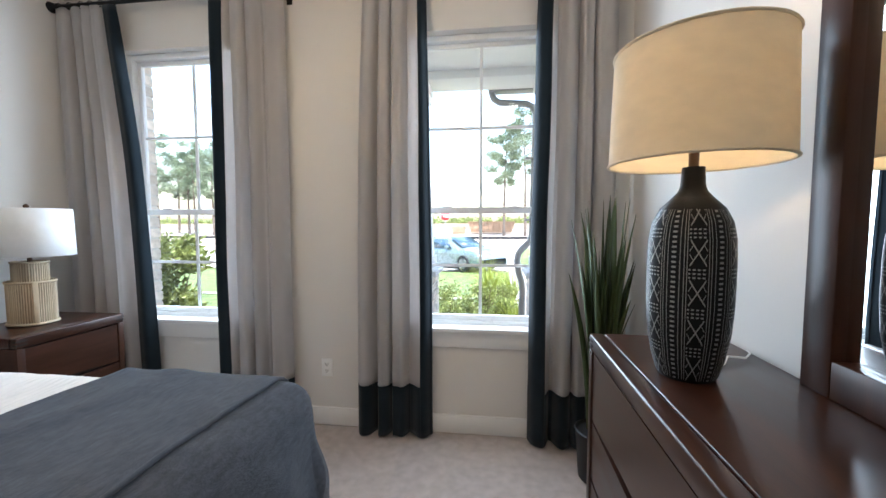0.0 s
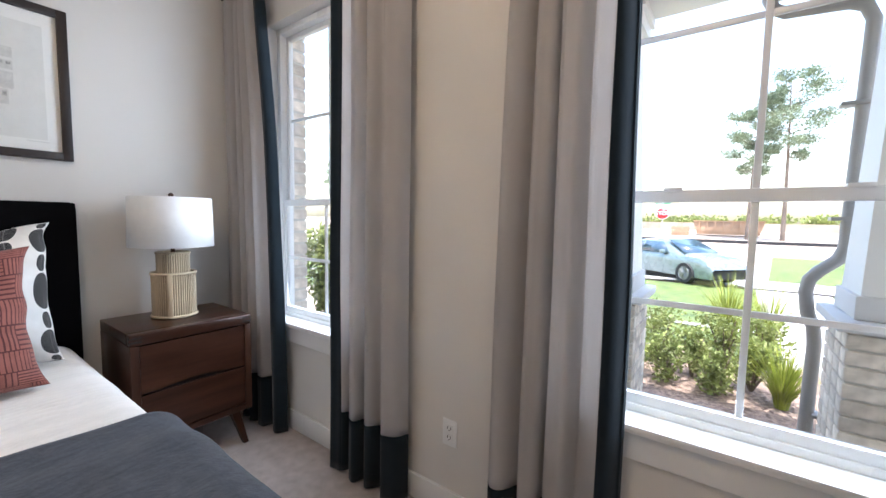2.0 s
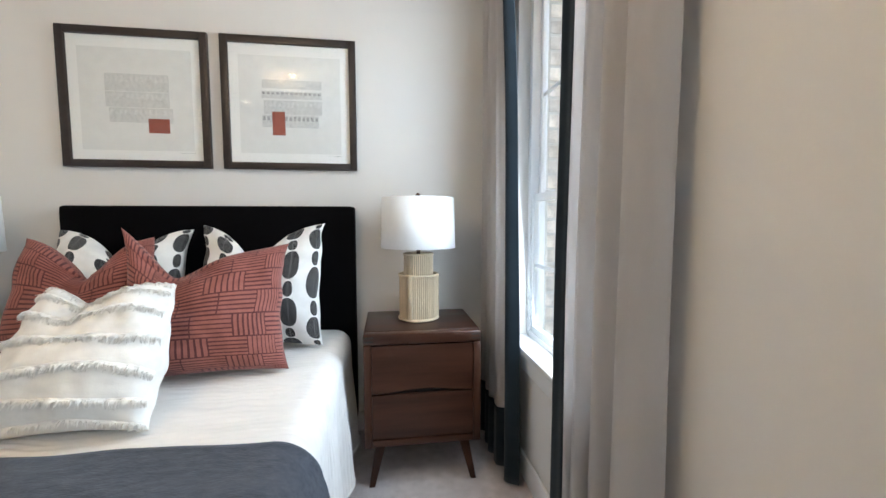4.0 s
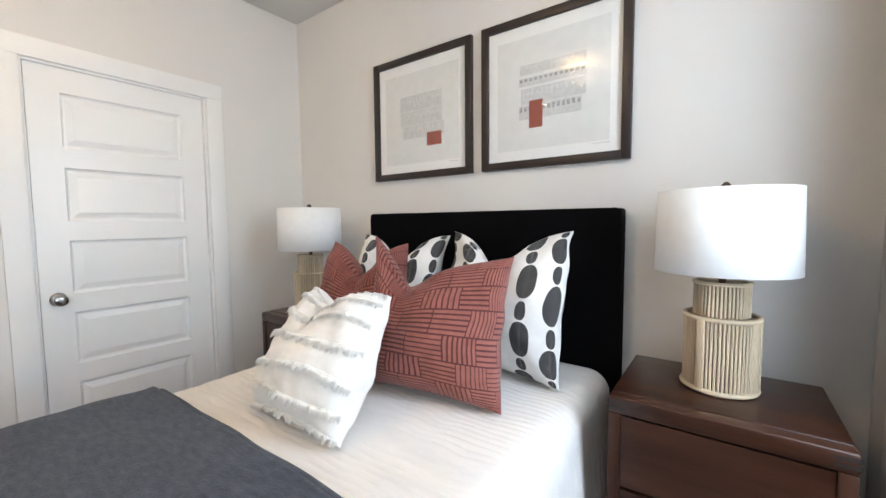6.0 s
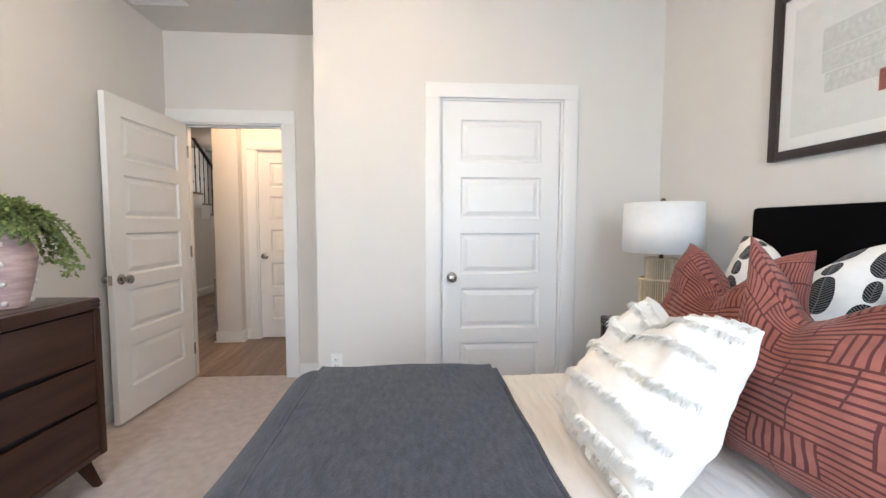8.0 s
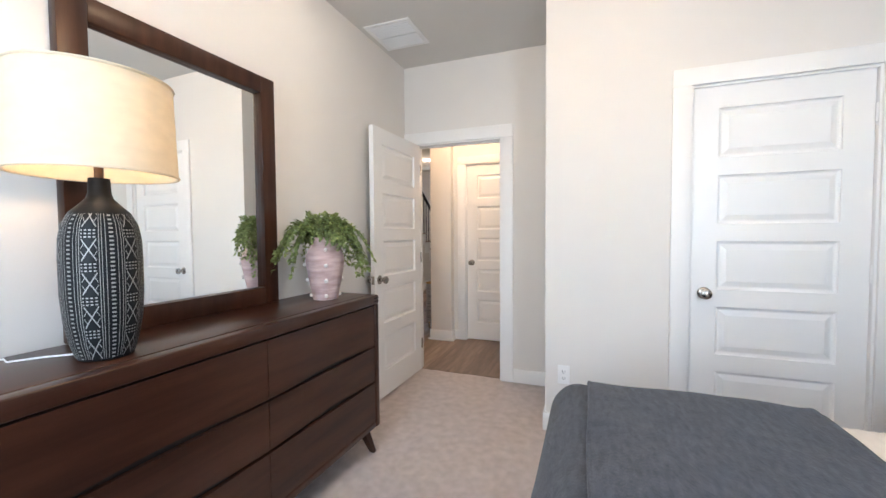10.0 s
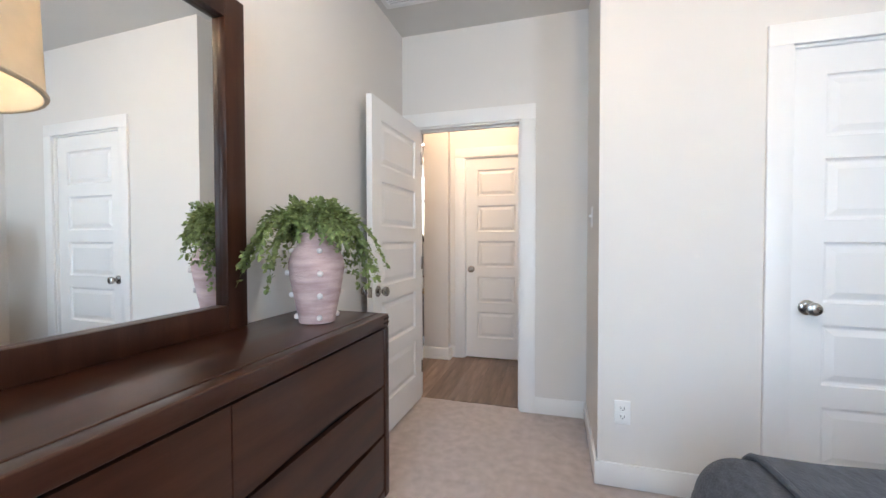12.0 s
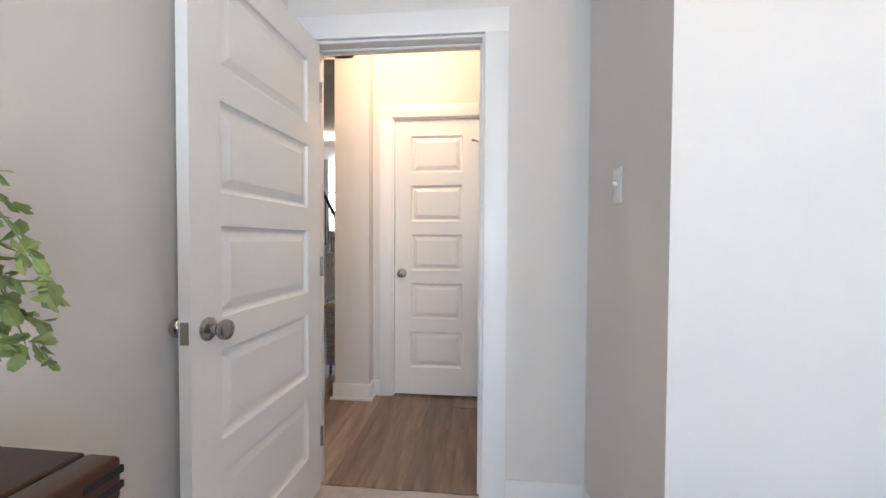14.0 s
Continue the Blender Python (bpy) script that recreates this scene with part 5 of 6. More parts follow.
SIGNW = mat("sign_white", (0.82, 0.82, 0.82), 0.45, var=0.02, bump=0.0)
SIGNG = mat("street_sign_green", (0.01, 0.22, 0.13), 0.45, var=0.04, bump=0.0)
STEEL = mat("galvanised_post", (0.42, 0.42, 0.42), 0.45, metal=0.7, var=0.1, bump=0.05)
RUSTBIN = mat("tan_painted_steel", (0.36, 0.22, 0.13), 0.7, var=0.2, scale=2, bump=0.2)
SILT = mat("black_silt_fabric", (0.02, 0.02, 0.022), 0.9, var=0.1, bump=0.2)


# ---- ground ----
SLOPE = [(-40, -0.2), (5.6, -0.2), (8, -0.32), (13, -0.75), (18, -0.72), (45, 0.2), (90, 0.3), (900, 0.3)]


def gz(y):
    for (a, p), (b, q) in zip(SLOPE, SLOPE[1:]):
        if y <= b:
            return p + (q - p) * (y - a) / (b - a)
    return SLOPE[-1][1]


def patch(name, x0, x1, y0, y1, lift, material, label, category, nx=8, rough=0.0, skew=0.0):
    n = max(4, int((y1 - y0) / 0.5)) if y1 - y0 < 60 else 60
    bm = sheet(nx, n, lambda u, v: (x0 + (x1 - x0) * u + skew * v * (y1 - y0), y0 + (y1 - y0) * v, gz(y0 + (y1 - y0) * v) + lift + rough * wob(u * nx, v * n, lift)))
    return structure(name, bm, material, label, category)


ground_y = [-40] + [2.6 + 0.8 * i for i in range(60)] + [60, 90, 200, 900]
structure("ground", sheet(30, len(ground_y) - 1, lambda u, v: ((u - 0.5) * 1600 * (abs(u - 0.5) + 0.02) * 2, ground_y[round(v * (len(ground_y) - 1))], gz(ground_y[round(v * (len(ground_y) - 1))]) - 0.02)), DIRT, "pale graded dirt of a building site reaching the horizon", "ground")
patch("lawn", -14, 3.2, 6.3, 16.2, 0.0, LAWN, "sunlit front lawn", "lawn", 40, 0.03)
patch("mulch_bed", -5.4, 2.4, 2.66, 6.35, 0.03, MULCH, "brown mulch bed under the windows", "ground", 40, 0.05)
patch("road", -60, 40, 16.6, 24.0, 0.0, CONC, "pale sunlit concrete road", "road")
patch("kerb", -60, 40, 16.2, 16.6, 0.1, CONC, "concrete kerb along the road", "kerb")
patch("lawn_far", 1.2, 14, 18.6, 27.0, 0.01, LAWN, "far strip of sunlit grass", "lawn", 20, 0.03, 0.08)
patch("pavement", -14, 3.2, 8.25, 8.55, 0.02, CONC, "narrow concrete edging in the lawn", "pavement")
patch("walkway", 0.55, 2.2, 5.9, 16.2, 0.015, CONC, "pale concrete front walk", "pavement", 4, 0.0, 0.02)

# ---- house front and porch ----
structure("wall_outside", wall_with_holes(-6.0, 4.0, WY + 0.142, WY + 0.25, [(a - 0.01, b + 0.01, 0.60, WZ1 + 0.03) for a, b, _, _ in WIN], 3.2, z0=-0.25), MORTAR, "pale brick front wall of the house", "wall")
structure("house_wall_rear", boxes((-6.0, -10.2, -0.25, -5.8, WY + 0.142, 3.2), (4.74, -10.2, -0.25, 4.9, WY + 0.142, 5.3)), MORTAR, "outer side walls of the house", "wall")
structure("roof", boxes((-6.3, -10.4, 3.2, 5.2, 2.62, 3.3)), SIDING, "flat stand-in for the house roof", "roof")
porch = thing("porch_roof", pose(0, 0, 0), "white porch ceiling and beam carried by columns", "porch", kind="structure")
part("porch_ceiling", boxes((-1.05, 2.63, 2.62, 3.4, 3.58, 2.66), bevel=0.002), SIDING, porch)
part("porch_beam", boxes((-1.05, 3.58, 2.55, 3.4, 3.92, 2.95), bevel=0.004), SIDING, porch)
part("porch_cover", boxes((-1.2, 2.63, 2.95, 3.6, 4.2, 3.02), bevel=0.004), GUTTER, porch)
part("gutter", boxes((0.06, 3.99, 2.56, 3.5, 4.12, 2.68), bevel=0.012), GUTTER, porch, "taupe metal gutter")


def porch_column(cx, cy):
    ob = thing("porch_column", pose(cx, cy, -0.2), "white tapered porch column on a buff brick pier", "column", "porch columns", "structure")
    h, pz = 0.225, 1.0
    part("pier_core", boxes((-h + 0.012, -h + 0.012, 0, h - 0.012, h - 0.012, pz)), MORTAR, ob)
    cap = part("pier_cap", boxes((-h - 0.04, -h - 0.04, pz, h + 0.04, h + 0.04, pz + 0.05), (-h + 0.02, -h + 0.02, pz + 0.05, h - 0.02, h - 0.02, pz + 0.16), bevel=0.008), CASTSTONE, ob)
    bm = bmesh.new()
    r0 = [bm.verts.new((a * 0.185, b * 0.185, pz + 0.16)) for a, b in ((-1, -1), (1, -1), (1, 1), (-1, 1))]
    r1 = [bm.verts.new((a * 0.13, b * 0.13, 2.62)) for a, b in ((-1, -1), (1, -1), (1, 1), (-1, 1))]
    for i in range(4):
        bm.faces.new((r0[i], r0[(i + 1) % 4], r1[(i + 1) % 4], r1[i]))
    bm.faces.new(r0), bm.faces.new(r1)
    part("shaft", bm, SIDING, ob)
    part("capital", boxes((-0.165, -0.165, 2.62, 0.165, 0.165, 2.70), (-0.185, -0.185, 2.70, 0.185, 0.185, 2.749), bevel=0.004), SIDING, ob)
    return ob


columns = [porch_column(-0.655, 3.76), porch_column(0.665, 3.76)]
dsp = thing("downspout", pose(0, 0, 0), "taupe metal downspout bending from gutter to column", "downspout")
path = [(0.09, 4.05, 2.66), (0.09, 4.05, 2.56), (0.115, 4.05, 2.50), (0.17, 4.05, 2.465), (0.43, 4.04, 2.44), (0.49, 4.04, 2.41), (0.52, 4.03, 2.33), (0.495, 4.02, 1.16), (0.47, 4.02, 1.09), (0.40, 4.03, 1.02), (0.365, 4.04, 0.97), (0.355, 4.04, 0.90), (0.37, 4.04, 0.78), (0.40, 4.04, 0.70), (0.41, 4.04, 0.6), (0.40, 4.04, -0.05), (0.38, 4.07, -0.12), (0.34, 4.12, -0.16)]
part("pipe", tube(path, 0.033, 12), GUTTER, dsp)
for z in (1.9, 1.3, 0.2):
    part("strap", boxes((0.42, 3.975, z, 0.535, 4.065, z + 0.02), bevel=0.003), GUTTER, dsp)
part("drain_pot", lathe([(0, 0), (0.09, 0), (0.095, 0.13), (0.07, 0.15), (0, 0.15)], 20, at=(0.30, 4.2, -0.2)), SILT, dsp, "black drain basin")


# ---- planting ----
def foliage(bm, rnd, centre, radii, count, ln, w):
    """Small leaves facing all ways through an uneven clump."""
    for _ in range(count):
        d = Vector((rnd.gauss(0, 1), rnd.gauss(0, 1), rnd.gauss(0, 1))).normalized() * rnd.random() ** 0.4
        p = Vector(centre) + Vector((d.x * radii[0], d.y * radii[1], d.z * radii[2]))
        q = Vector((rnd.gauss(0, 1), rnd.gauss(0, 1), rnd.gauss(0, 0.8) + 0.4))
        leaf(bm, p, q, q.cross(Vector((rnd.random(), rnd.random(), 0.3))), ln * rnd.uniform(0.7, 1.3), w * rnd.uniform(0.7, 1.3))


def shrub(x, y, w, h, label, seed, material=None, count=900, ln=0.06, wd=0.014):
    rnd = random.Random(seed)
    z = gz(y) + 0.02
    ob = thing("shrub", pose(x, y, z), label, "shrub", "front garden shrubs")
    bm = bmesh.new()
    for i in range(7):
        a = rnd.uniform(0, 6.28)
        e = Vector((math.cos(a) * w * rnd.uniform(0.2, 0.7), math.sin(a) * w * rnd.uniform(0.2, 0.7), h * rnd.uniform(0.5, 0.9)))
        tube([(0, 0, 0), e * 0.5 + Vector((0, 0, h * 0.1)), e], [0.012, 0.008, 0.003], 5, bm)
    part("stems", bm, BARK, ob)
    bm = bmesh.new()
    for i in range(14):
        a, r = rnd.uniform(0, 6.28), w * rnd.uniform(0, 0.72)
        c = (math.cos(a) * r, math.sin(a) * r, h * rnd.uniform(0.22, 0.86))
        s = w * rnd.uniform(0.28, 0.45)
        foliage(bm, rnd, c, (s, s, min(s, h * 0.22)), count // 14, ln, wd)
    part("leaves", bm, material or SHRUB, ob, smooth=False, recalc=False)
    return ob


BUSH = "leafy green shrub in the sunlit mulch bed"
shrub(-2.98, 3.42, 0.5, 1.66, "tall glossy green shrub close to the window", 1, count=3600, ln=0.075, wd=0.016)
for i, (x, y, w, h) in enumerate(((-0.55, 5.7, 0.34, 0.62), (-0.22, 5.35, 0.30, 0.55), (0.02, 5.75, 0.33, 0.66), (0.22, 5.3, 0.26, 0.48), (-0.85, 5.3, 0.3, 0.5), (-1.3, 5.8, 0.35, 0.6), (0.30, 5.85, 0.32, 0.6), (-0.4, 5.05, 0.26, 0.42), (-0.02, 5.0, 0.25, 0.4))):
    shrub(x, y, w, h, BUSH, 20 + i, count=950, ln=0.042, wd=0.012)
shrub(5.2, 24.5, 0.9, 2.2, "small green tree beside the far grass", 40, count=1400, ln=0.2, wd=0.05)


def grass_tuft(x, y, h, n, label, seed, material):
    rnd = random.Random(seed)
    ob = thing("ornamental_grass", pose(x, y, gz(y)), label, "grass", "garden grasses")
    bm = bmesh.new()
    for _ in range(n):
        a, ln = rnd.uniform(0, 6.28), h * rnd.uniform(0.6, 1.1)
        out = rnd.uniform(0.1, 0.75) * ln
        prev = None
        for i in range(5):
            s = i / 4
            c = Vector((math.cos(a) * (0.04 + out * s * s), math.sin(a) * (0.04 + out * s * s), ln * (s - 0.35 * s * s * out / ln) + 0.01))
            sd = Vector((-math.sin(a), math.cos(a), 0)) * 0.008 * (1 - s * 0.9)
            cur = [bm.verts.new(c - sd), bm.verts.new(c + sd)]
            if prev:
                bm.faces.new((prev[0], prev[1], cur[1], cur[0]))
            prev = cur
    part("blades", bm, material, ob, smooth=False, recalc=False)


grass_tuft(0.40, 5.05, 0.55, 260, "arching bright green grass clump by the porch pier", 2, LIME)
grass_tuft(0.05, 7.0, 0.95, 320, "tall yellow-green grass clump in the front bed", 3, LIME)
grass_tuft(0.45, 7.3, 0.85, 260, "tall yellow-green grass clump in the front bed", 6, LIME)


def pine(x, y, h, crown, seed):
    """A tall bare trunk with flat tiers of needles near the top."""
    rnd = random.Random(seed)
    z = gz(y)
    ob = thing("pine_tree", pose(x, y, z - 0.05), "tall thin pine with a sparse high crown", "tree", "pines beyond the road")
    bx_, by_ = rnd.uniform(-0.3, 0.3), rnd.uniform(-0.3, 0.3)
    trunk = [(bx_ * s * s, by_ * s, h * s) for s in (0, 0.25, 0.5, 0.75, 1.0)]
    part("trunk", tube(trunk, [0.16, 0.13, 0.1, 0.07, 0.02], 8), BARK, ob)
    limbs, leaves = bmesh.new(), bmesh.new()
    for k in range(17):
        s = crown + (1 - crown) * k / 16
        a = k * 2.4 + rnd.uniform(-0.4, 0.4)
        ln = h * 0.17 * (1.15 - abs(s - (crown + 1) / 2) * 2.2) * rnd.uniform(0.6, 1.25)
        p0 = Vector((bx_ * s * s, by_ * s, h * s))
        p1 = p0 + Vector((math.cos(a) * ln, math.sin(a) * ln, ln * rnd.uniform(0.0, 0.35)))
        tube([p0, (p0 + p1) / 2 + Vector((0, 0, -0.05)), p1], [0.04, 0.025, 0.01], 5, limbs)
        for q in (0.55, 0.8, 1.0):
            c = p0.lerp(p1, q) + Vector((rnd.uniform(-0.2, 0.2), rnd.uniform(-0.2, 0.2), 0.1))
            foliage(leaves, rnd, c, (ln * 0.34 + 0.15, ln * 0.34 + 0.15, 0.42), 110, 0.30, 0.035)
    part("limbs", limbs, BARK, ob)
    part("crown", leaves, PINE, ob, smooth=False, recalc=False)


pine(3.3, 40, 12.0, 0.52, 1)
pine(1.2, 40.5, 10.4, 0.5, 2)
rnd = random.Random(8)
for i in range(15):
    pine(-50 + i * 1.75 + rnd.uniform(-0.6, 0.6), 42 + rnd.uniform(-3, 4), rnd.uniform(8.5, 11.0), 0.45, 30 + i)
rnd = random.Random(9)
woods = bmesh.new()
for i in range(320):
    x = -230 + 400 * rnd.random()
    foliage(woods, rnd, (x, 190 + rnd.uniform(-8, 8), 1.9 + rnd.uniform(-0.4, 0.8)), (3.2, 2.0, rnd.uniform(1.2, 2.4)), 55, 1.1, 0.4)
tagged(part("far_woods", woods, SHRUB, smooth=False, recalc=False), "low line of green woods on the horizon", "woods", kind="stuff")


# ---- street ----
def car(m):
    ob = thing("parked_car", m, "pale silver four-door coupe parked at the kerb", "car")
    L = 2.36

    def roof(x):
        pts = [(-2.36, 0.62), (-2.28, 0.98), (-1.9, 1.06), (-1.1, 1.36), (-0.3, 1.43), (0.3, 1.40), (1.15, 1.0), (1.9, 0.86), (2.25, 0.70), (2.36, 0.55)]
        for (a, p), (b, q) in zip(pts, pts[1:]):
            if x <= b:
                t = (x - a) / (b - a)
                return p + (q - p) * t
        return pts[-1][1]

    def section(u, v):
        x = -L + 2 * L * u
        a = math.pi * v
        end = 1 - 0.16 * abs(2 * u - 1) ** 4
        belt = min(roof(x), 0.92 - 0.05 * u)
        c, s = math.cos(a), math.sin(a)
        if v < 0.22 or v > 0.78:
            k = min(v, 1 - v) / 0.22
            sx = (0.90 + 0.03 * math.sin(k * math.pi)) * end
            return Vector((x, -sx if v < 0.5 else sx, 0.24 + (belt - 0.24) * k))
        k = (v - 0.22) / 0.56
        top = roof(x)
        wd = 0.88 * end
        lean = min(1.0, (top - belt) / 0.5) * 0.24
        y = -wd + 2 * wd * k
        hz = belt + (top - belt) * (1 - abs(2 * k - 1) ** 5)
        return Vector((x, y * (1 - lean * (1 - abs(2 * k - 1) ** 3)), hz))

    body = part("body", sheet(64, 36, section), CARP, ob)
    part("underbody", boxes((-2.2, -0.8, 0.2, 2.2, 0.8, 0.5), bevel=0.03), RUBBER, ob)
    for s in (-1, 1):
        for x0, x1, z0, z1 in ((-1.55, -0.62, 0.96, 1.24), (-0.56, 0.42, 0.95, 1.31)):
            bm = bmesh.new()
            ins = 0.10
            if x0 < -1:
                pts = [(x0, z0), (x1, z0), (x1, z1 + 0.05), (x0 + 0.5, z1 + 0.0), (x0 + 0.1, z0 + 0.06)]
            else:
                pts = [(x0, z0), (x1 + 0.28, z0), (x1 - 0.12, z1), (x0, z1 + 0.0)]
            vs = [bm.verts.new((x, s * (0.885 - 0.46 * (z - 0.95)), z)) for x, z in pts]
            bm.faces.new(vs)
            thicken(part("side_window", bm, CARG, body, "dark side window"), 0.02)
        part("door_line", boxes((-0.595, s * 0.86, 0.36, -0.585, s * 0.934, 0.93)), RUBBER, body)
        part("door_handle", boxes((-0.55, s * 0.925, 0.80, -0.38, s * 0.948, 0.825), bevel=0.005), CARP, body)
        part("wing_mirror", boxes((0.42, s * 0.90, 0.93, 0.60, s * 1.03, 1.06), bevel=0.03), CARP, body)
        part("headlight", boxes((2.02, s * 0.52, 0.62, 2.27, s * 0.80, 0.73), bevel=0.03), SIGNW, body, "clear headlight")
        part("tail_light", boxes((-2.345, s * 0.45, 0.78, -2.2, s * 0.82, 0.86), bevel=0.02), SIGNR, body, "red tail light")
    bm = bmesh.new()
    vs = [bm.verts.new(p) for p in ((1.20, -0.70, 0.985), (1.20, 0.70, 0.985), (0.36, 0.56, 1.395), (0.36, -0.56, 1.395))]
    bm.faces.new(vs)
    thicken(part("windscreen", bm, CARG, body, "dark windscreen"), 0.03)
    for x in (-1.42, 1.43):
        for s in (-1, 1):
            prof = [(0.0, -0.11), (0.33, -0.11), (0.345, -0.08), (0.345, 0.08), (0.33, 0.11), (0.23, 0.112), (0.23, 0.09), (0, 0.09)]
            wh = part("wheel", lathe(prof, 28), RUBBER, ob, "black tyre")
            wh.matrix_basis = pose(x, s * 0.83, 0.345, -90 * s, 0, 0)
            bm = lathe([(0.225, 0.10), (0.215, 0.115), (0.205, 0.10), (0.07, 0.095), (0.05, 0.11), (0, 0.11)], 24)
            for k in range(10):
                a = 2 * math.pi * k / 10
                tube([(0.04 * math.cos(a), 0.04 * math.sin(a), 0.112), (0.215 * math.cos(a), 0.215 * math.sin(a), 0.112)], 0.012, 5, bm)
            part("rim", bm, RIM, wh, "grey alloy rim")
    return ob


car(pose(-1.6, 17.7, gz(17.7) + 0.005, 0, 0, -41))

sign = thing("stop_sign", pose(-3.54, 30, gz(30) - 0.05, 0, 0, 4), "red octagonal stop sign on a steel post at the corner", "road sign")
part("post", tube([(0, 0.03, 0), (0, 0.03, 2.95)], 0.03, 8), STEEL, sign)
octa = bmesh.new()
ring = [octa.verts.new((0.40 * math.cos(math.pi / 8 + k * math.pi / 4), -0.004, 2.22 + 0.40 * math.sin(math.pi / 8 + k * math.pi / 4))) for k in range(8)]
octa.faces.new(ring)
plate = thicken(part("sign_plate", octa, SIGNR, sign), 0.006)
brd = bmesh.new()
ra = [[brd.verts.new((r * math.cos(math.pi / 8 + k * math.pi / 4), -0.0075, 2.22 + r * math.sin(math.pi / 8 + k * math.pi / 4))) for k in range(8)] for r in (0.398, 0.375)]
for k in range(8):
    brd.faces.new((ra[0][k], ra[0][(k + 1) % 8], ra[1][(k + 1) % 8], ra[1][k]))
part("sign_border", brd, SIGNW, plate)
txt = bpy.data.curves.new("stop_text", "FONT")
txt.body, txt.size, txt.align_x, txt.align_y, txt.extrude = "STOP", 0.34, "CENTER", "CENTER", 0.002
tob = bpy.data.objects.new("stop_text", txt)
scene.collection.objects.link(tob)
tme = bpy.data.meshes.new_from_object(tob.evaluated_get(bpy.context.evaluated_depsgraph_get()))
bpy.data.objects.remove(tob)
tme.materials.clear()
tme.materials.append(SIGNW)
tpart = new("lettering", tme)
tpart.parent = plate
tpart.matrix_basis = pose(0, -0.012, 2.22, 90, 0, 0)
nm = part("street_name_plate", boxes((-0.45, 0.02, 2.82, 0.45, 0.04, 3.0), bevel=0.004), SIGNG, sign, "green street name plate")
part("name_bar", boxes((-0.34, 0.014, 2.88, 0.10, 0.0195, 2.94)), SIGNW, nm)

dump = thing("dumpster", pose(-0.35, 45, gz(45)), "long tan roll-off dumpster on the building site", "dumpster")
bm = bmesh.new()
lo = [bm.verts.new(p) for p in ((-2.0, -1.1, 0.1), (2.5, -1.1, 0.1), (2.5, 1.1, 0.1), (-2.0, 1.1, 0.1))]
hi = [bm.verts.new(p) for p in ((-2.3, -1.2, 1.25), (2.8, -1.2, 1.25), (2.8, 1.2, 1.25), (-2.3, 1.2, 1.25))]
for i in range(4):
    bm.faces.new((lo[i], lo[(i + 1) % 4], hi[(i + 1) % 4], hi[i]))
bm.faces.new(lo)
thicken(part("bin", bm, RUSTBIN, dump), 0.06)
for k in range(8):
    part("rib", boxes((-1.9 + k * 0.6, -1.27, 0.1, -1.8 + k * 0.6, -1.18, 1.25)), RUSTBIN, dump)
part("rim_bar", boxes((-2.35, -1.28, 1.22, 2.85, -1.18, 1.32)), RUSTBIN, dump)
pal = thing("pallet_stack", pose(-3.7, 44, gz(44)), "stack of tan building pallets on the dirt", "pallets")
for k in range(5):
    part("pallet", boxes((-0.7, -0.6, 0.16 * k, 0.7, 0.6, 0.16 * k + 0.13)), RUSTBIN, pal)
structure("silt_fence", sheet(40, 2, lambda u, v: (-40 + 70 * u, 36 + 0.4 * math.sin(u * 30), gz(36) - 0.02 + 0.22 * v)), SILT, "low black silt fence along the building site", "fence")
structure("site_wall", boxes((-90, 70, 0.2, 60, 70.3, 1.35)), DIRT, "long low tan wall across the site", "wall")

# ---- hall planks and bricks ----
rnd = random.Random(3)
planks = structure("floor_hall", boxes((-1.3, -9.5, -0.015, 4.6, EY - 0.052, -0.012)), SLOT, "brown wood-look plank floor of the hall", "floor")
pw, pl = 0.178, 1.22
shared = {}


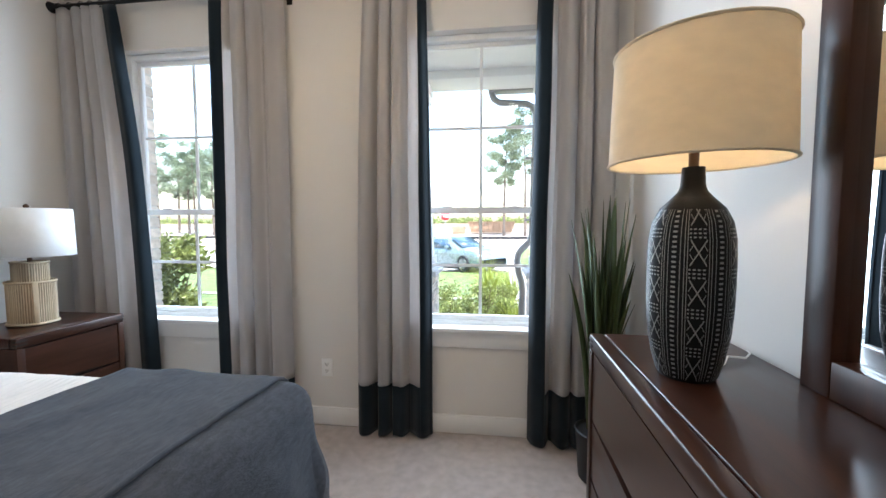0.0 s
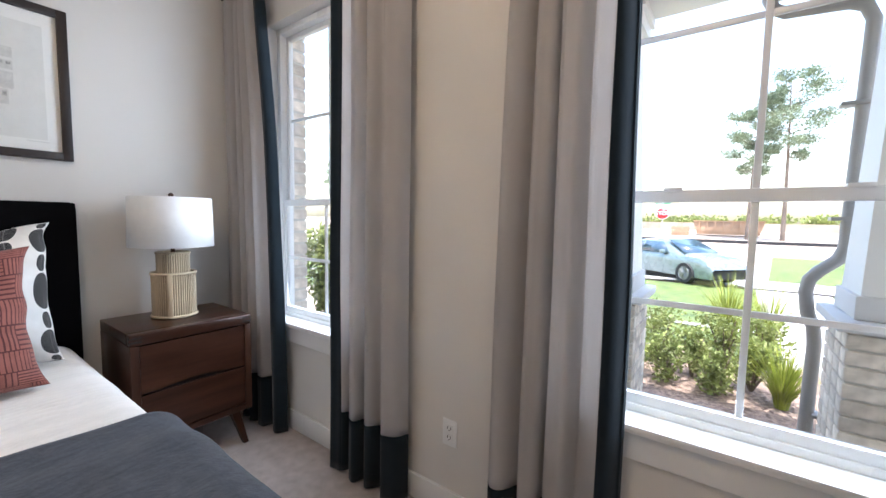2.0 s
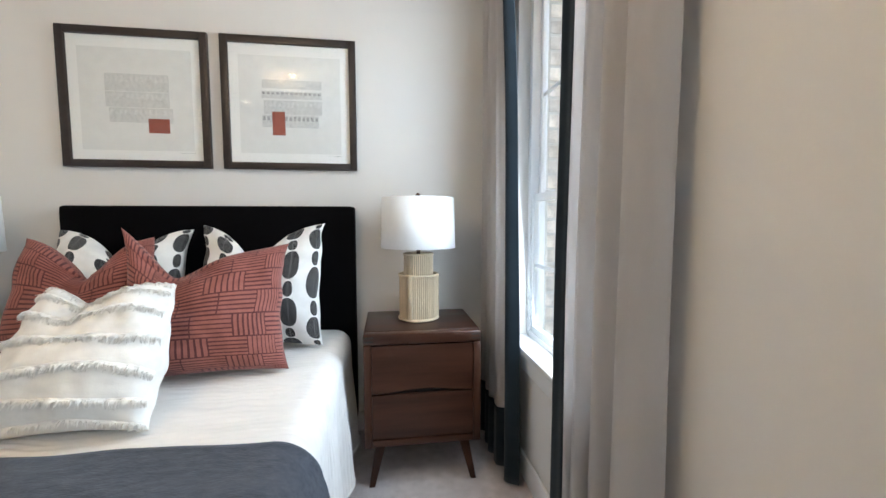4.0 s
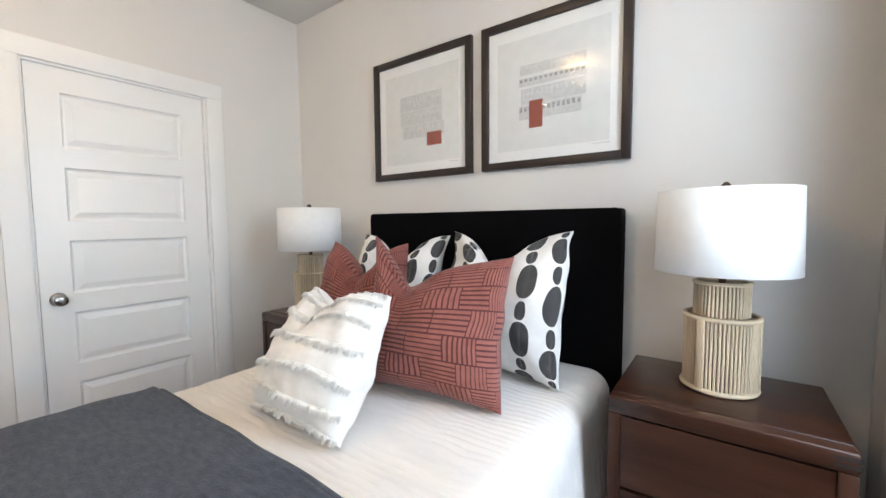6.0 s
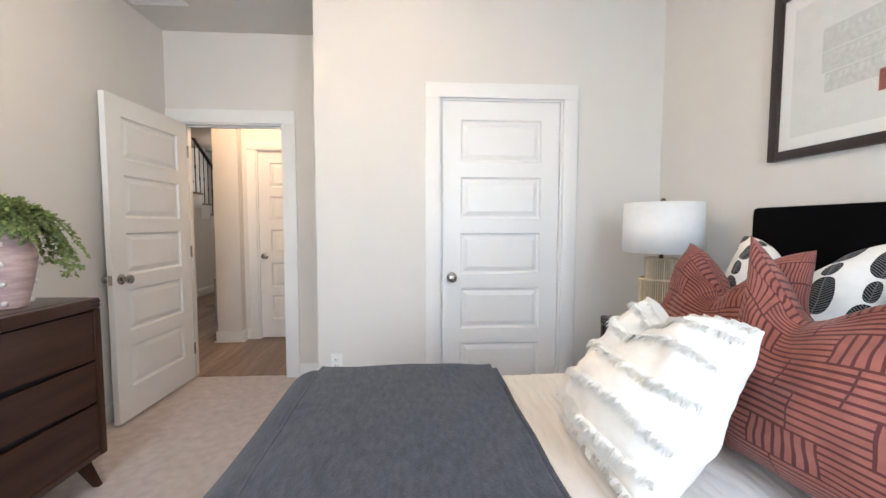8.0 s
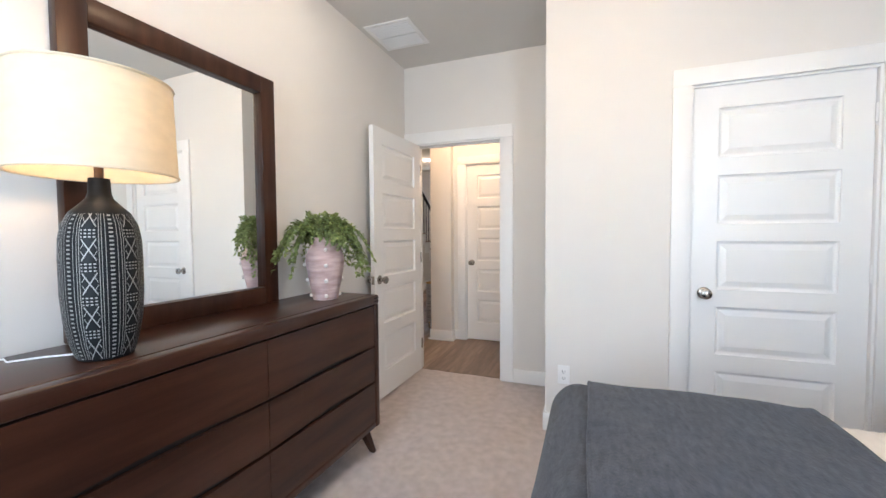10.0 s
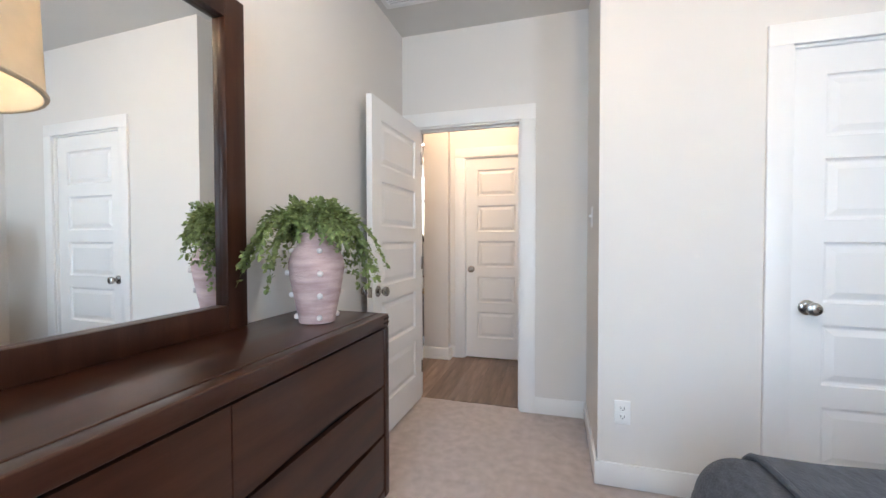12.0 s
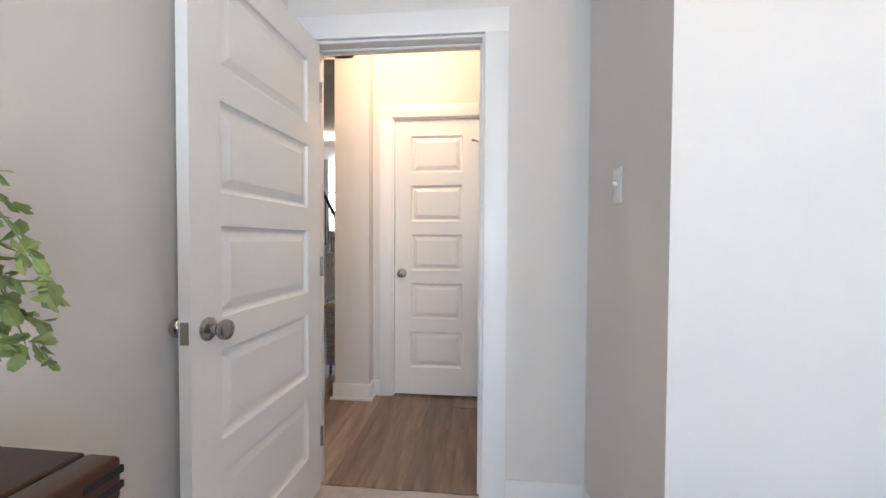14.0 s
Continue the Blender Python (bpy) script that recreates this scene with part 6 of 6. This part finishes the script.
def plank_mesh(ln):
    key = round(ln, 2)
    if key not in shared:
        bm = boxes((0.0006, 0.0006, 0, pw - 0.0006, key - 0.0006, 0.0105), bevel=0.0012, seg=1)
        me = bpy.data.meshes.new("plank")
        bm.to_mesh(me)
        bm.free()
        me.materials.append(WOODF)
        shared[key] = me
    return shared[key]


for i in range(-7, 26):
    x = i * pw
    y = EY - 0.055 - rnd.choice((0.3, 0.6, 0.9, 1.2))
    top = EY - 0.055
    while top > -8.2:
        ln = round(top - max(y, -8.6), 2)
        if ln > 0.05:
            near = -1.3 < x < 4.4
            if near:
                o = new("plank", plank_mesh(ln))
                o.location = (x, top - ln, -0.0115)
                o.parent = planks
        top, y = round(top - ln, 2), round(top - ln - pl, 2)

brick_me = {}


def brick_mesh(lx, ly, lz):
    key = (round(lx, 3), round(ly, 3), round(lz, 3))
    if key not in brick_me:
        bm = boxes((0, 0, 0, *key), bevel=0.004, seg=1)
        me = bpy.data.meshes.new("brick")
        bm.to_mesh(me)
        bm.free()
        me.materials.append(BRICK)
        brick_me[key] = me
    return brick_me[key]


def lay(parent, x, y, z, lx, ly, lz):
    o = new("brick", brick_mesh(lx, ly, lz))
    o.location = (x, y, z)
    o.parent = parent


for col in columns:
    h, j = 0.225, 0.01
    for c in range(13):
        z, off = c * 0.0765 + 0.003, (c % 2) * 0.1
        for side in (-1, 1):
            yy = -h if side < 0 else h - 0.09
            w = (2 * h - j) / 2 - 0.05 + off
            lay(col, -h, yy, z, w, 0.09, 0.0665)
            lay(col, -h + w + j, yy, z, 2 * h - w - j, 0.09, 0.0665)
            xx = -h if side < 0 else h - 0.09
            lay(col, xx, -h + 0.1, z, 0.09, 0.12, 0.0665)
            lay(col, xx, -h + 0.23, z, 0.09, 0.12, 0.0665)
front = bpy.data.objects["wall_outside"]
for c in range(38):
    z, off = -0.2 + c * 0.0765, (c % 2) * 0.1
    for side, x0 in ((-1, W1X - WHALF - 0.008), (1, W1X + WHALF + 0.008), (-1, W2X - WHALF - 0.008), (1, W2X + WHALF + 0.008)):
        w = 0.195 - off
        lay(front, x0 - (w if side < 0 else 0), WY + 0.165, z, w, 0.1, 0.0665)
